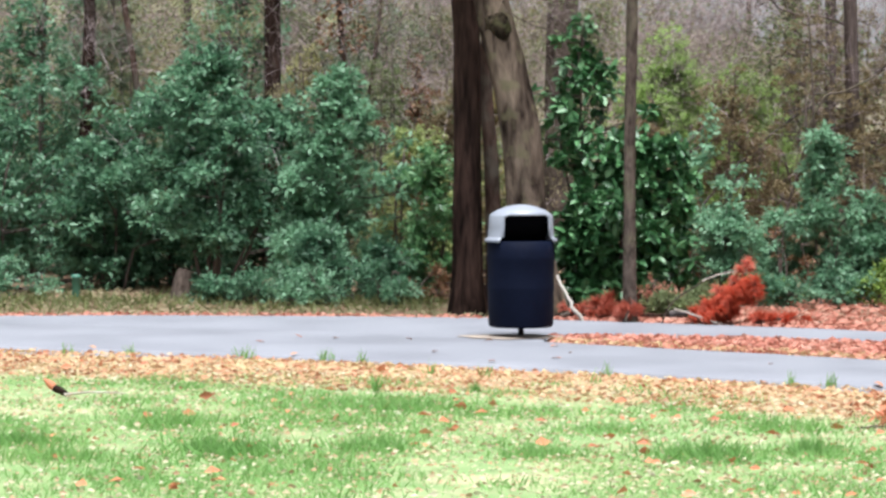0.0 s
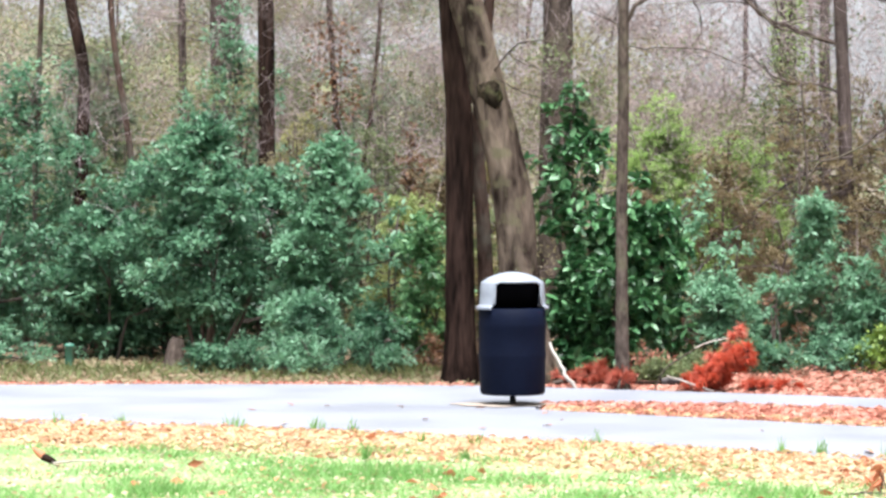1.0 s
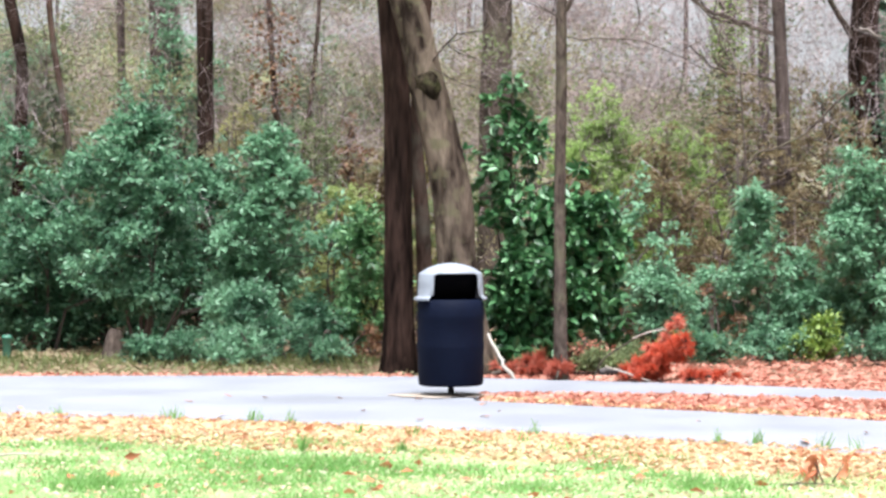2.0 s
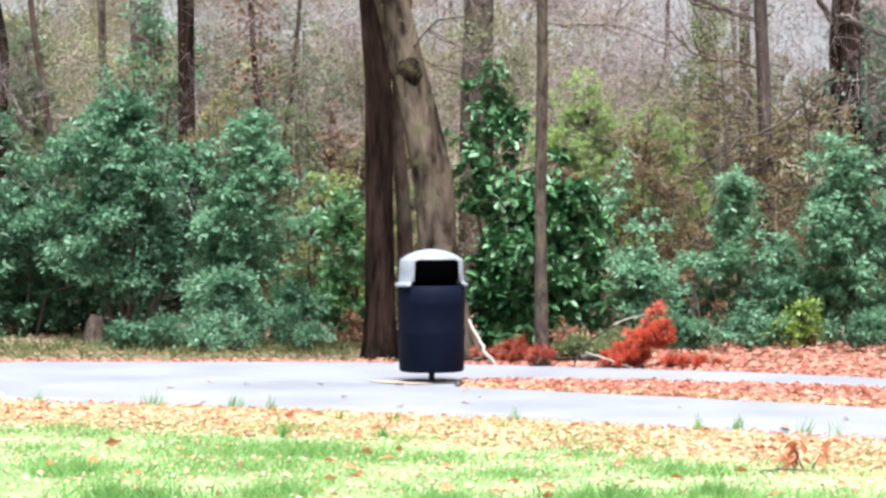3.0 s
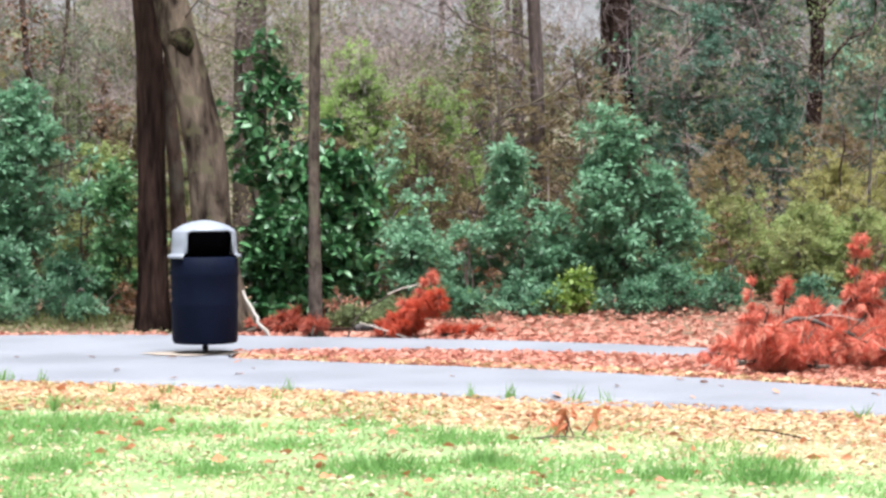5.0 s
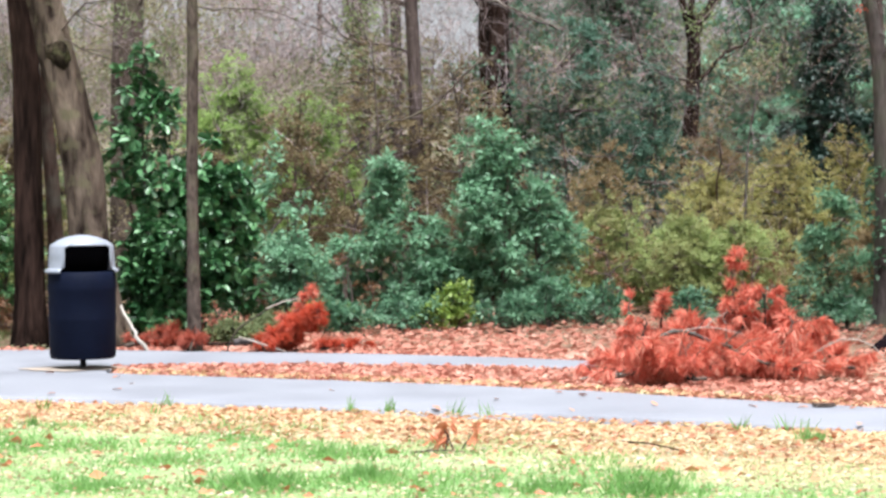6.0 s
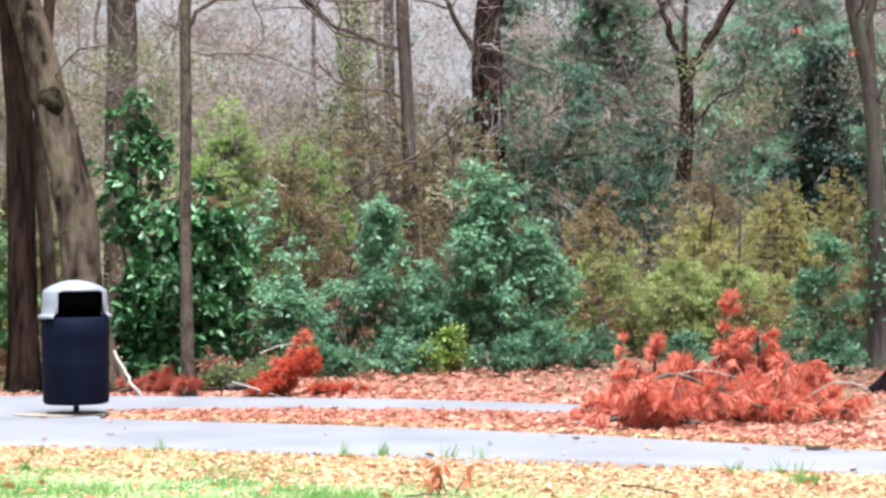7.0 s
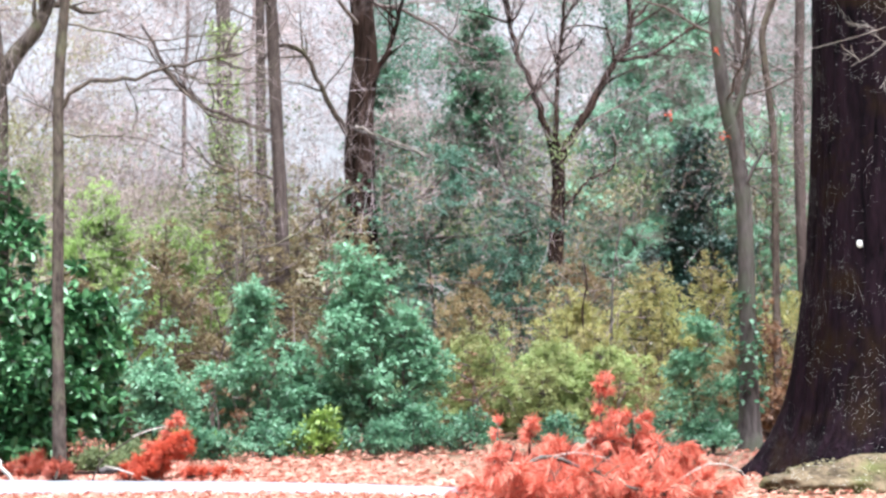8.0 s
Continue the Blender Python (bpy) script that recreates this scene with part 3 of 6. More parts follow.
def tree(name, label, pts, radii, mat, seed, limbs=(), up=9.0, twigs=14, flare=1.0, sides=14, rough=0.05, group="woodland trees", category="tree", crown_from=4.0, reach=2.2, ivy=None):
    """A bare tree: trunk through guide points and on upwards, its marked limbs, and a crown of bare boughs and twigs."""
    rng = np.random.default_rng(seed)
    pts = [np.array(p, float) for p in pts]
    base = np.array([pts[0][0], pts[0][1], 0.0])
    if pts[0][2] > 0.02:
        d0 = (pts[1] - pts[0]) / max(0.3, pts[1][2] - pts[0][2])
        base = pts[0] - d0 * pts[0][2]
        base[2] = 0
        pts = [base] + pts
        radii = [radii[0] * 1.08] + list(radii)
    else:
        pts[0] = base
    last, d1 = pts[-1], unit(pts[-1] - pts[-2])
    d1 = unit(d1 * 0.5 + np.array([0, 0, 0.6]))
    while pts[-1][2] < up:
        d1 = unit(d1 + rng.normal(0, 0.07, 3) + [0, 0, 0.05])
        pts.append(pts[-1] + d1 * 1.3)
        radii = list(radii) + [radii[-1] * 0.84]
    line = curve_points(pts, 0.16)
    z = np.linspace(0, len(pts) - 1, len(line))
    r = np.interp(z, np.arange(len(pts)), radii)
    h = line[:, 2]
    r = r * (1 + 0.55 * flare * np.exp(-np.clip(h, 0, None) / 0.22))
    line[0, 2] -= 0.06
    root = thing(name, tuple(base), label, category, group)
    s = Soup()
    tube(s, line - base, r, sides, rough, seed)
    part("trunk", s.mesh("trunk", mat, True), root)
    for lp, lr, *other in limbs:
        s = Soup()
        q = curve_points(lp, 0.1)
        q[1:-1] += rng.normal(0, 0.012, (len(q) - 2, 3))
        tube(s, q - base, np.linspace(lr, lr * 0.45, len(q)), 7, 0.06, seed)
        tips = int(3 + len(q) * 0.35)
        for _ in range(tips):
            i = rng.integers(len(q) // 3, len(q) - 1)
            w = unit(unit(q[i + 1] - q[i]) + unit(rng.normal(0, 1, 3)) * [1, 0.7, 1])
            grow(s, q[i] - base, w, rng.uniform(0.4, 0.9), lr * 0.35, rng, 1, 3, 0.3)
        part("branch", s.mesh("branch", other[0] if other else mat, True), root)
    s = Soup()
    high = np.where(h > min(crown_from, up - 1.5))[0]
    for _ in range(twigs):
        i = rng.choice(high)
        a = rng.uniform(0, 2 * np.pi)
        grow(s, line[i] - base, (np.cos(a), np.sin(a), rng.uniform(0.0, 0.7)), reach * rng.uniform(0.6, 1.2), r[i] * 0.22, rng, 2, 5, 0.3, 0.03)
    if ivy:
        z0, z1, n, lm, spread, said = ivy
        v = Soup()
        i = rng.choice(np.where((h > z0) & (h < z1))[0], n)
        a = rng.uniform(0, 2 * np.pi, n)
        o = np.stack([np.cos(a), np.sin(a), np.zeros(n)], -1)
        p = line[i] - base + o * (r[i] * rng.uniform(1.0, 1.5, n) + spread * rng.random(n))[:, None] + [0, 0, 1] * rng.uniform(-0.1, 0.1, (n, 1))
        leaves(v, p, o * 0.6 + rng.normal(0, 0.5, (n, 3)) - [0, 0, 0.3], 0.08 * rng.uniform(0.6, 1.3, n), 0.06, rng)
        part("foliage" if spread > 0.2 else "ivy", v.mesh("ivy", lm), root, said, "stuff")
    if twigs:
        part("crown", s.mesh("crown", twig_bark), root, "bare boughs and twigs", "stuff")
    return root


# ---- the ground and the paths ----
def build_ground():
    xs = np.r_[-1500, -600, -250, -100, -50, np.arange(-24, 30, 0.5), 60, 110, 250, 600, 1500]
    ys = np.r_[-1500, -600, -200, -60, -20, np.arange(0, 60, 0.5), 75, 100, 150, 260, 600, 1500]
    X, Y = np.meshgrid(xs, ys, indexing="ij")
    Z = 0.012 * np.sin(X * 1.3 + 0.4 * Y) + 0.01 * np.sin(Y * 1.9 - X * 0.7) - 0.03
    Z = Z + np.clip((Y - 29) / 30, 0, 1) * 0.05 * np.sin(X * 0.9)
    s = Soup()
    nx, ny = len(xs), len(ys)
    i, j = np.meshgrid(np.arange(nx - 1), np.arange(ny - 1), indexing="ij")
    a = (i * ny + j).ravel()
    s.add(np.stack([X, Y, Z], -1).reshape(-1, 3), np.stack([a, a + ny, a + ny + 1, a + 1], -1))
    return tagged(new("ground", s.mesh("ground", ground_cover, True)), "lawn, fallen leaves and woodland floor in one stretch", "ground", kind="structure")


def build_path(name, lo, hi, x0, x1, top, label):
    """A thin paved strip with rounded shoulders and slightly ragged edges."""
    s = Soup()
    xs = np.arange(x0, x1, 0.12)
    rng = np.random.default_rng(5)
    prof = []
    for k, x in enumerate(xs):
        a, b = lo(x) + rng.normal(0, 0.018), hi(x) + rng.normal(0, 0.018)
        a, b = a + 0.05 * np.sin(x * 2.3), b + 0.05 * np.sin(x * 1.9 + 1)
        row = [(x, a - 0.03, -0.08), (x, a - 0.01, top - 0.012), (x, a + 0.04, top)]
        row += [(x, a + (b - a) * f, top + 0.012 * math.sin(math.pi * f)) for f in (0.2, 0.4, 0.6, 0.8)]
        row += [(x, b - 0.04, top), (x, b + 0.01, top - 0.012), (x, b + 0.03, -0.08)]
        prof += row
    m = 10
    i, j = np.meshgrid(np.arange(len(xs) - 1), np.arange(m - 1), indexing="ij")
    a = (i * m + j).ravel()
    s.add(prof, np.stack([a, a + m, a + m + 1, a + 1], -1))
    return tagged(new(name, s.mesh(name, pavement, True)), label, "path", kind="structure")


build_ground()


def wooded_rise():
    """An added brushy rise that closes the view far behind the trees."""
    xs, ys = np.arange(-70, 100, 1.2), np.arange(74, 128, 1.5)
    X, Y = np.meshgrid(xs, ys, indexing="ij")
    up = np.clip((Y - 75) / 40, 0, 1)
    top = 7.8 - 2.0 * np.clip(X / 12, -1, 1) + 0.8 * np.sin(X * 0.21) + 0.5 * np.sin(X * 0.55 + 1)
    Z = up ** 0.8 * top + 0.35 * np.sin(X * 1.1 + Y * 0.7) * up + 0.3 * np.sin(X * 2.3 - Y * 0.9) * up - 0.1
    s = Soup()
    ny = len(ys)
    i, j = np.meshgrid(np.arange(len(xs) - 1), np.arange(ny - 1), indexing="ij")
    a = (i * ny + j).ravel()
    s.add(np.stack([X, Y, Z], -1).reshape(-1, 3), np.stack([a, a + ny, a + ny + 1, a + 1], -1))
    # pale even tones paint haze into the gaps between the trees
    m = bark_material("haze_brush", (0.12, 0.1, 0.075), (0.21, 0.18, 0.14), 0.5, 1.0, (0.15, 0.16, 0.08), 0.4, 0.5, blot_scale=0.15)
    tagged(new("backdrop_rise", s.mesh("backdrop_rise", m, True)), "added low brushy rise behind the wood, coloured as haze", "hillside", kind="structure")


wooded_rise()
build_path("path_main", near_side, main_far_side, -16, 8.5, 0.012, "damp paved footpath between lawn and wood, sky sheen in its colour")
build_path("path_branch", branch_near_side, branch_far_side, -16, 5.6, 0.006, "paved side path, sky sheen in its colour, half covered by fallen leaves")


# ---- the litter bin ----
def lathe(profile, sides, mat, name, smooth=True):
    s = Soup()
    a = np.linspace(0, 2 * np.pi, sides, endpoint=False)
    co = np.array([[(r * np.cos(t), r * np.sin(t), z) for t in a] for r, z in profile]).reshape(-1, 3)
    i, j = np.meshgrid(np.arange(len(profile) - 1), np.arange(sides), indexing="ij")
    k = (j + 1) % sides
    s.add(co, np.stack([i * sides + j, i * sides + k, (i + 1) * sides + k, (i + 1) * sides + j], -1).reshape(-1, 4))
    return s.mesh(name, mat, smooth)


def litter_bin(x, y):
    root = thing("litter_bin", (x, y, 0), "dark navy litter bin with grey domed lid on a short post", "trash can")
    part("base_plate", lathe([(0.0, 0.0), (0.1, 0.0), (0.1, 0.022), (0.03, 0.028), (0.0, 0.028)], 24, post_metal, "base_plate"), root)
    part("post", lathe([(0.026, 0.0), (0.026, 0.16), (0.0, 0.16)], 16, post_metal, "post"), root)
    # the barrel, slightly wider at the top, with two faint bands
    body = [(0.0, 0.106), (0.25, 0.104), (0.268, 0.11), (0.277, 0.13), (0.281, 0.4), (0.285, 0.43), (0.285, 0.45), (0.281, 0.48), (0.284, 0.66), (0.289, 0.68), (0.289, 0.72), (0.285, 0.74), (0.285, 0.83), (0.275, 0.836), (0.0, 0.836)]
    part("barrel", lathe(body, 56, can_plastic, "barrel"), root)
    # the lid: a rim, upright walls, a flattened front cheek, a low dome, and a mouth cut into the front
    sides = 72
    prof = [(0.3, 0.828), (0.311, 0.832), (0.311, 0.852), (0.288, 0.861), (0.281, 0.874), (0.277, 0.95), (0.27, 1.046), (0.262, 1.062), (0.2, 1.1), (0.12, 1.13), (0.05, 1.143), (0.0, 1.146)]
    bm = bmesh.new()
    rings = []
    a = [2 * math.pi * i / sides + math.pi / sides for i in range(sides)]
    front = -math.pi / 2 + 0.22
    for r, z in prof:
        rings.append([bm.verts.new((r * math.cos(t), r * math.sin(t), z)) if r > 0 else None for t in a])
    peak = bm.verts.new((0, 0, prof[-1][1]))
    for k in range(len(prof) - 1):
        for i in range(sides):
            j = (i + 1) % sides
            off = (a[i] + math.pi / sides - front + math.pi) % (2 * math.pi) - math.pi
            if prof[k][1] < 1.05 and abs(off) < (0.86 if prof[k][1] < 0.87 else 0.8 - 0.5 * max(0, prof[k][1] - 0.9)):
                continue
            if prof[k + 1][0] == 0:
                bm.faces.new((rings[k][i], rings[k][j], peak))
            else:
                bm.faces.new((rings[k][i], rings[k][j], rings[k + 1][j], rings[k + 1][i]))
    lid = part("lid", bm_mesh("lid", bm, lid_plastic, True), root, "pale grey moulded lid")
    sol = lid.modifiers.new("thickness", "SOLIDIFY")
    sol.thickness, sol.offset = 0.008, -1
    # the swing flap hangs deep inside the mouth
    s = Soup()
    fx, fy = math.cos(front), math.sin(front)
    co = [(d * fx - k * fy, d * fy + k * fx, z) for d, z in ((0.06, 0.83), (0.11, 0.96), (0.17, 1.052)) for k in np.linspace(-0.2, 0.2, 7)]
    i, j = np.meshgrid(np.arange(2), np.arange(6), indexing="ij")
    b = (i * 7 + j).ravel()
    s.add(co, np.stack([b, b + 1, b + 8, b + 7], -1))
    flap = part("flap", s.mesh("flap", flap_plastic, True), lid, "black swing flap in the mouth")
    sol = flap.modifiers.new("thickness", "SOLIDIFY")
    sol.thickness = 0.006
    return root


litter_bin(0.55, 22.09)

# ---- the trees that stand at the wood's edge ----
tree("oak_tree", "dark brown twin-trunked tree beside the path", [(0.13, 25.8, 0), (0.13, 25.8, 1.53), (0.12, 25.8, 2.65), (0.05, 25.8, 3.77)], [0.155, 0.14, 0.135, 0.128], dark_bark, 11, up=11, flare=0.7, sides=22, rough=0.07)
leaning = tree("leaning_tree", "leaning grey-brown tree with a dark burl and mossy patches", [(0.77, 25.2, 0), (0.7, 25.2, 1.2), (0.64, 25.2, 1.75), (0.53, 25.2, 2.29), (0.4, 25.2, 2.84), (0.285, 25.2, 3.39), (0.14, 25.2, 3.95)], [0.27, 0.195, 0.188, 0.165, 0.148, 0.126, 0.112], mossy_bark, 12, up=10, flare=0.7, sides=44, rough=0.11,
    limbs=[([(0.42, 25.1, 3.0), (0.52, 25.0, 3.1), (0.7, 25.0, 3.29), (0.92, 25.0, 3.32), (1.19, 25.0, 3.24)], 0.012, grey_bark), ([(0.6, 25.0, 3.18), (0.76, 25.0, 3.1), (0.92, 25.0, 3.02)], 0.007, grey_bark), ([(0.48, 25.05, 2.95), (0.65, 25.0, 2.86), (0.92, 25.0, 2.75), (1.08, 25.0, 2.72)], 0.008, grey_bark)])


def burl(parent, place, radius):
    """A dark rotted knot in a rounded callus."""
    for name, r, mat, label, back in (("callus", radius * 1.2, mossy_bark, "mossy callus round the burl", 0.07), ("burl", radius, rotten_wood, "dark rotted burl", 0.0)):
        bm = bmesh.new()
        bmesh.ops.create_icosphere(bm, subdivisions=4, radius=r)
        for v in bm.verts:
            q = v.co / r
            v.co *= 1 + 0.22 * noise.noise(q * 1.3) + 0.12 * noise.noise(q * 4)
            v.co.y *= 0.8
            v.co.z *= 1.2
            v.co += Vector(place) + Vector((0, back, 0))
        part(name, bm_mesh(name, bm, mat, True), parent, label)


burl(leaning, (-0.35, -0.085, 2.8), 0.14)
tree("understory_tree", "slim dark trunk between two larger trees", [(0.42, 26.05, 0), (0.37, 26.05, 1.5), (0.31, 26.05, 2.4)], [0.09, 0.076, 0.066], rust_bark, 13, up=6, twigs=5)
tree("thin_tree", "thin straight grey-brown tree by the path", [(1.64, 24.3, 0), (1.63, 24.3, 1.53), (1.65, 24.3, 2.58), (1.66, 24.3, 3.64)], [0.063, 0.056, 0.053, 0.05], grey_bark, 14,
     limbs=[([(1.66, 24.3, 3.4), (1.72, 24.25, 3.49), (1.94, 24.2, 3.69), (2.36, 24.2, 3.72), (2.62, 24.2, 3.81), (3.21, 24.2, 3.93), (3.37, 24.2, 3.96)], 0.024),
            ([(2.62, 24.2, 3.81), (2.83, 24.2, 3.59), (3.04, 24.2, 3.4), (3.36, 24.2, 3.3), (3.64, 24.2, 3.21)], 0.015), ([(1.65, 24.3, 4.26), (2.15, 24.2, 4.14), (2.52, 24.2, 4.08), (2.94, 24.2, 4.12), (3.32, 24.2, 4.15)], 0.011),
            ([(2.15, 24.2, 4.15), (2.47, 24.2, 4.01), (2.62, 24.2, 3.81)], 0.009), ([(1.65, 24.3, 3.36), (1.47, 24.2, 3.48), (1.27, 24.2, 3.55)], 0.008), ([(1.65, 24.3, 3.2), (2.46, 24.2, 3.14), (2.88, 24.2, 2.95), (3.14, 24.2, 2.85)], 0.007), ([(2.62, 24.2, 3.81), (3.1, 24.2, 3.67), (3.63, 24.2, 3.7)], 0.009)], up=8, flare=0.5, twigs=12, crown_from=3.6, reach=1.8)
tree("pine_tree", "tall dark pine trunk forking high in the wood", [(1.5, 36, 0.7), (1.53, 36, 3.07), (1.56, 36, 4.64)], [0.23, 0.215, 0.205], grey_bark, 15, up=13, crown_from=6, limbs=[([(1.62, 36, 4.6), (1.85, 35.9, 5.05), (2.2, 35.8, 5.5), (2.6, 35.8, 6.6)], 0.14), ([(1.55, 36, 4.6), (1.4, 35.9, 5.05), (1.1, 35.8, 5.5), (0.8, 35.8, 6.4)], 0.12)])
tree("pine_tree", "dark slender pine trunk above the shrubs", [(-2.34, 34, 1.5), (-2.34, 34, 3.0), (-2.35, 34, 4.5)], [0.115, 0.11, 0.108], dark_bark, 16, up=11, crown_from=5)
tree("pine_tree", "grey trunk behind the shrubs, haze in its pale colour", [(-3.37, 40, 1.5), (-3.41, 40, 3.25), (-3.45, 40, 5.0)], [0.18, 0.17, 0.16], hazed_bark, 17, up=13, crown_from=6)
tree("crooked_tree", "dark crooked slender tree in the shrubs", [(-4.79, 34, 1.5), (-4.74, 34, 2.86), (-4.73, 34, 3.6), (-4.9, 34, 4.5)], [0.09, 0.085, 0.08, 0.075], dark_bark, 18, up=9, crown_from=3.8)
tree("crooked_tree", "thin reddish-brown leaning tree", [(-3.9, 33, 1.4), (-4.02, 33, 2.6), (-4.18, 33, 3.68), (-4.25, 33, 4.4)], [0.045, 0.043, 0.04, 0.036], rust_bark, 19, up=8, crown_from=3.5, reach=1.5)
tree("crooked_tree", "thin brown tree with a few dead leaves", [(-1.39, 35, 2.2), (-1.47, 35, 3.04), (-1.56, 35, 4.56)], [0.044, 0.042, 0.04], rust_bark, 20, up=8, crown_from=3.3, reach=1.6, ivy=(2.9, 4.3, 420, bracken_leaf, 0.3, "dead russet leaves"))
tree("pine_tree", "slim grey-brown trunk deeper in the wood", [(-4.02, 40, 2.4), (-4.04, 40, 5)], [0.07, 0.065], hazed_bark, 21, up=10, crown_from=5)
tree("pine_tree", "slim grey-brown trunk deeper in the wood", [(-3.12, 39, 2.0), (-3.1, 39, 3.4), (-3.14, 39, 4.8)], [0.075, 0.07, 0.065], hazed_bark, 35, up=10, crown_from=4.0, reach=1.6)
tree("crooked_tree", "thin brown leaning sapling deeper in the wood", [(-1.2, 37, 2.2), (-1.05, 37, 3.2), (-0.92, 37, 4.6)], [0.035, 0.032, 0.028], rust_bark, 36, up=6, crown_from=2.9, reach=1.4)
tree("crooked_tree", "dark slim tree with spreading twigs", [(-5.5, 35, 2.0), (-5.48, 35, 3.2), (-5.42, 35, 4.6)], [0.04, 0.037, 0.033], rust_bark, 37, up=6, twigs=22, crown_from=3.3, reach=1.5)
tree("pine_tree", "slender grey-brown trunk deeper in the wood", [(5.25, 34, 0.77), (5.23, 34, 2.64), (5.17, 34, 4.13), (5.12, 34, 5.63)], [0.1, 0.09, 0.086, 0.08], hazed_bark, 22, up=12, crown_from=4.6,
     limbs=[([(5.17, 34, 3.9), (4.85, 34, 3.97), (4.5, 34, 4.09), (4.12, 34, 4.27), (3.76, 34, 4.68), (3.4, 34, 5.3)], 0.035), ([(5.2, 34, 3.2), (4.9, 34, 3.35), (4.4, 33.9, 3.4), (3.9, 33.8, 3.75)], 0.018)])
tree("ivy_tree", "distant trunk wrapped in green ivy", [(6.06, 46, 3.2), (6.08, 46, 5.03), (6.06, 46, 7.04)], [0.17, 0.16, 0.15], hazed_bark, 23, up=13, crown_from=7, ivy=(4.4, 6.6, 1400, lime_haze, 0.12, "green climbing ivy"))
tree("pine_tree", "slim grey trunk far in the wood", [(6.14, 42, 2.9), (6.15, 42, 6.6)], [0.095, 0.09], hazed_bark, 24, up=12, crown_from=6)
oak = tree("forked_oak", "stout dark trunk forking above, ivy at its foot", [(6.37, 34.5, 1.1), (6.39, 34.5, 2.65), (6.39, 34.5, 4.02), (6.48, 34.5, 4.94), (6.42, 34.5, 5.7)], [0.22, 0.215, 0.2, 0.16, 0.15], dark_bark, 25, up=12, sides=20, rough=0.08, ivy=(0.8, 3.2, 700, laurel_leaf, 0, "green climbing ivy"),
     limbs=[([(6.3, 34.5, 3.75), (6.1, 34.4, 4.05), (5.86, 34.3, 4.44), (5.56, 34.2, 4.96), (5.13, 34, 5.07)], 0.045, grey_bark), ([(6.45, 34.4, 4.5), (6.75, 34.3, 5.0), (6.95, 34.2, 5.7)], 0.05), ([(6.2, 34.25, 3.98), (6.8, 34.2, 3.71), (7.81, 34.2, 3.39), (8.59, 34.2, 3.0), (9.2, 34.2, 2.6)], 0.016, ash_bark)], crown_from=5.2, twigs=9, reach=1.8)


def dead_limb(parent):
    """A long pale dead limb that droops in front of the forked trunk."""
    s = Soup()
    g = np.random.default_rng(41)
    q = curve_points([(6.3, 34.3, 3.98), (6.36, 34.1, 3.93), (6.58, 34.1, 3.83), (6.95, 34.1, 3.69), (7.34, 34.1, 3.51), (7.8, 34.1, 3.36)], 0.1) - np.array(parent.location)
    q[1:-1] += g.normal(0, 0.012, (len(q) - 2, 3))
    tube(s, q, np.linspace(0.021, 0.004, len(q)), 7, 0.1, 3)
    for k in (4, 8, 11, 15, 18):
        if k < len(q) - 1:
            grow(s, q[k], unit(q[k] - q[k - 1]) + g.normal(0, 0.6, 3) * [1, 0.4, 1], 0.45, 0.006, g, 1, 3)
    part("branch", s.mesh("branch", dry_wood, True), parent, "long pale dead limb")


dead_limb(oak)
tree("forked_tree", "dark tree forking low into spreading boughs", [(9.5, 36, 2.43), (9.55, 36, 3.16), (9.54, 36, 3.7)], [0.12, 0.115, 0.09], dark_bark, 26, up=3.6, twigs=3, crown_from=3.0,
     limbs=[([(9.53, 36, 3.5), (9.38, 36, 4.05), (9.23, 36, 4.54), (8.95, 36, 5.18), (8.8, 36, 6.0)], 0.06), ([(9.53, 36, 3.55), (9.53, 36, 4.46), (9.67, 36, 5.92)], 0.05),
            ([(9.55, 36, 3.6), (9.98, 36, 4.3), (10.42, 36, 5.03), (10.64, 36, 5.44), (10.6, 36, 6.2)], 0.075), ([(10.45, 36, 5.05), (11.01, 36, 5.16), (11.7, 36, 5.62)], 0.035), ([(9.6, 36, 2.9), (9.95, 35.9, 3.3), (10.3, 35.8, 3.5), (10.35, 35.8, 3.9)], 0.03)])
tree("grey_tree", "slim grey tree with ivy on its lower trunk", [(9.11, 26.5, 0), (9.1, 26.5, 1.41), (9.06, 26.5, 2.8), (8.86, 26.5, 3.89), (8.78, 26.5, 4.8)], [0.11, 0.095, 0.085, 0.075, 0.065], ash_bark, 27, up=9, crown_from=3.6, ivy=(0.5, 1.7, 260, laurel_leaf, 0, "green climbing ivy"),
     limbs=[([(9.06, 26.5, 2.6), (9.15, 26.4, 3.0), (9.28, 26.4, 3.2)], 0.03), ([(8.95, 26.5, 3.5), (9.12, 26.4, 4.1), (9.05, 26.4, 4.9)], 0.04)])
tree("crooked_tree", "thin crooked tree with peeling bark", [(10.67, 30, 1.65), (10.67, 30, 3.51), (10.54, 30, 4.82), (10.69, 30, 5.23)], [0.05, 0.045, 0.042, 0.04], grey_bark, 28, up=8, crown_from=3.2)

tree("crooked_tree", "slim grey-brown trunk behind the grey tree", [(10.76, 31.4, 1.5), (10.74, 31.4, 3.4), (10.7, 31.4, 4.4), (10.74, 31.4, 5.6)], [0.06, 0.055, 0.05, 0.045], hazed_bark, 30, up=8, crown_from=4.2, reach=1.6)
tree("crooked_tree", "slim grey-brown trunk beside the great oak", [(11.4, 31, 1.5), (11.36, 31, 3.2), (11.37, 31, 4.2), (11.4, 31, 5.4)], [0.075, 0.07, 0.065, 0.06], hazed_bark, 31, up=9, crown_from=4.2, reach=1.6)

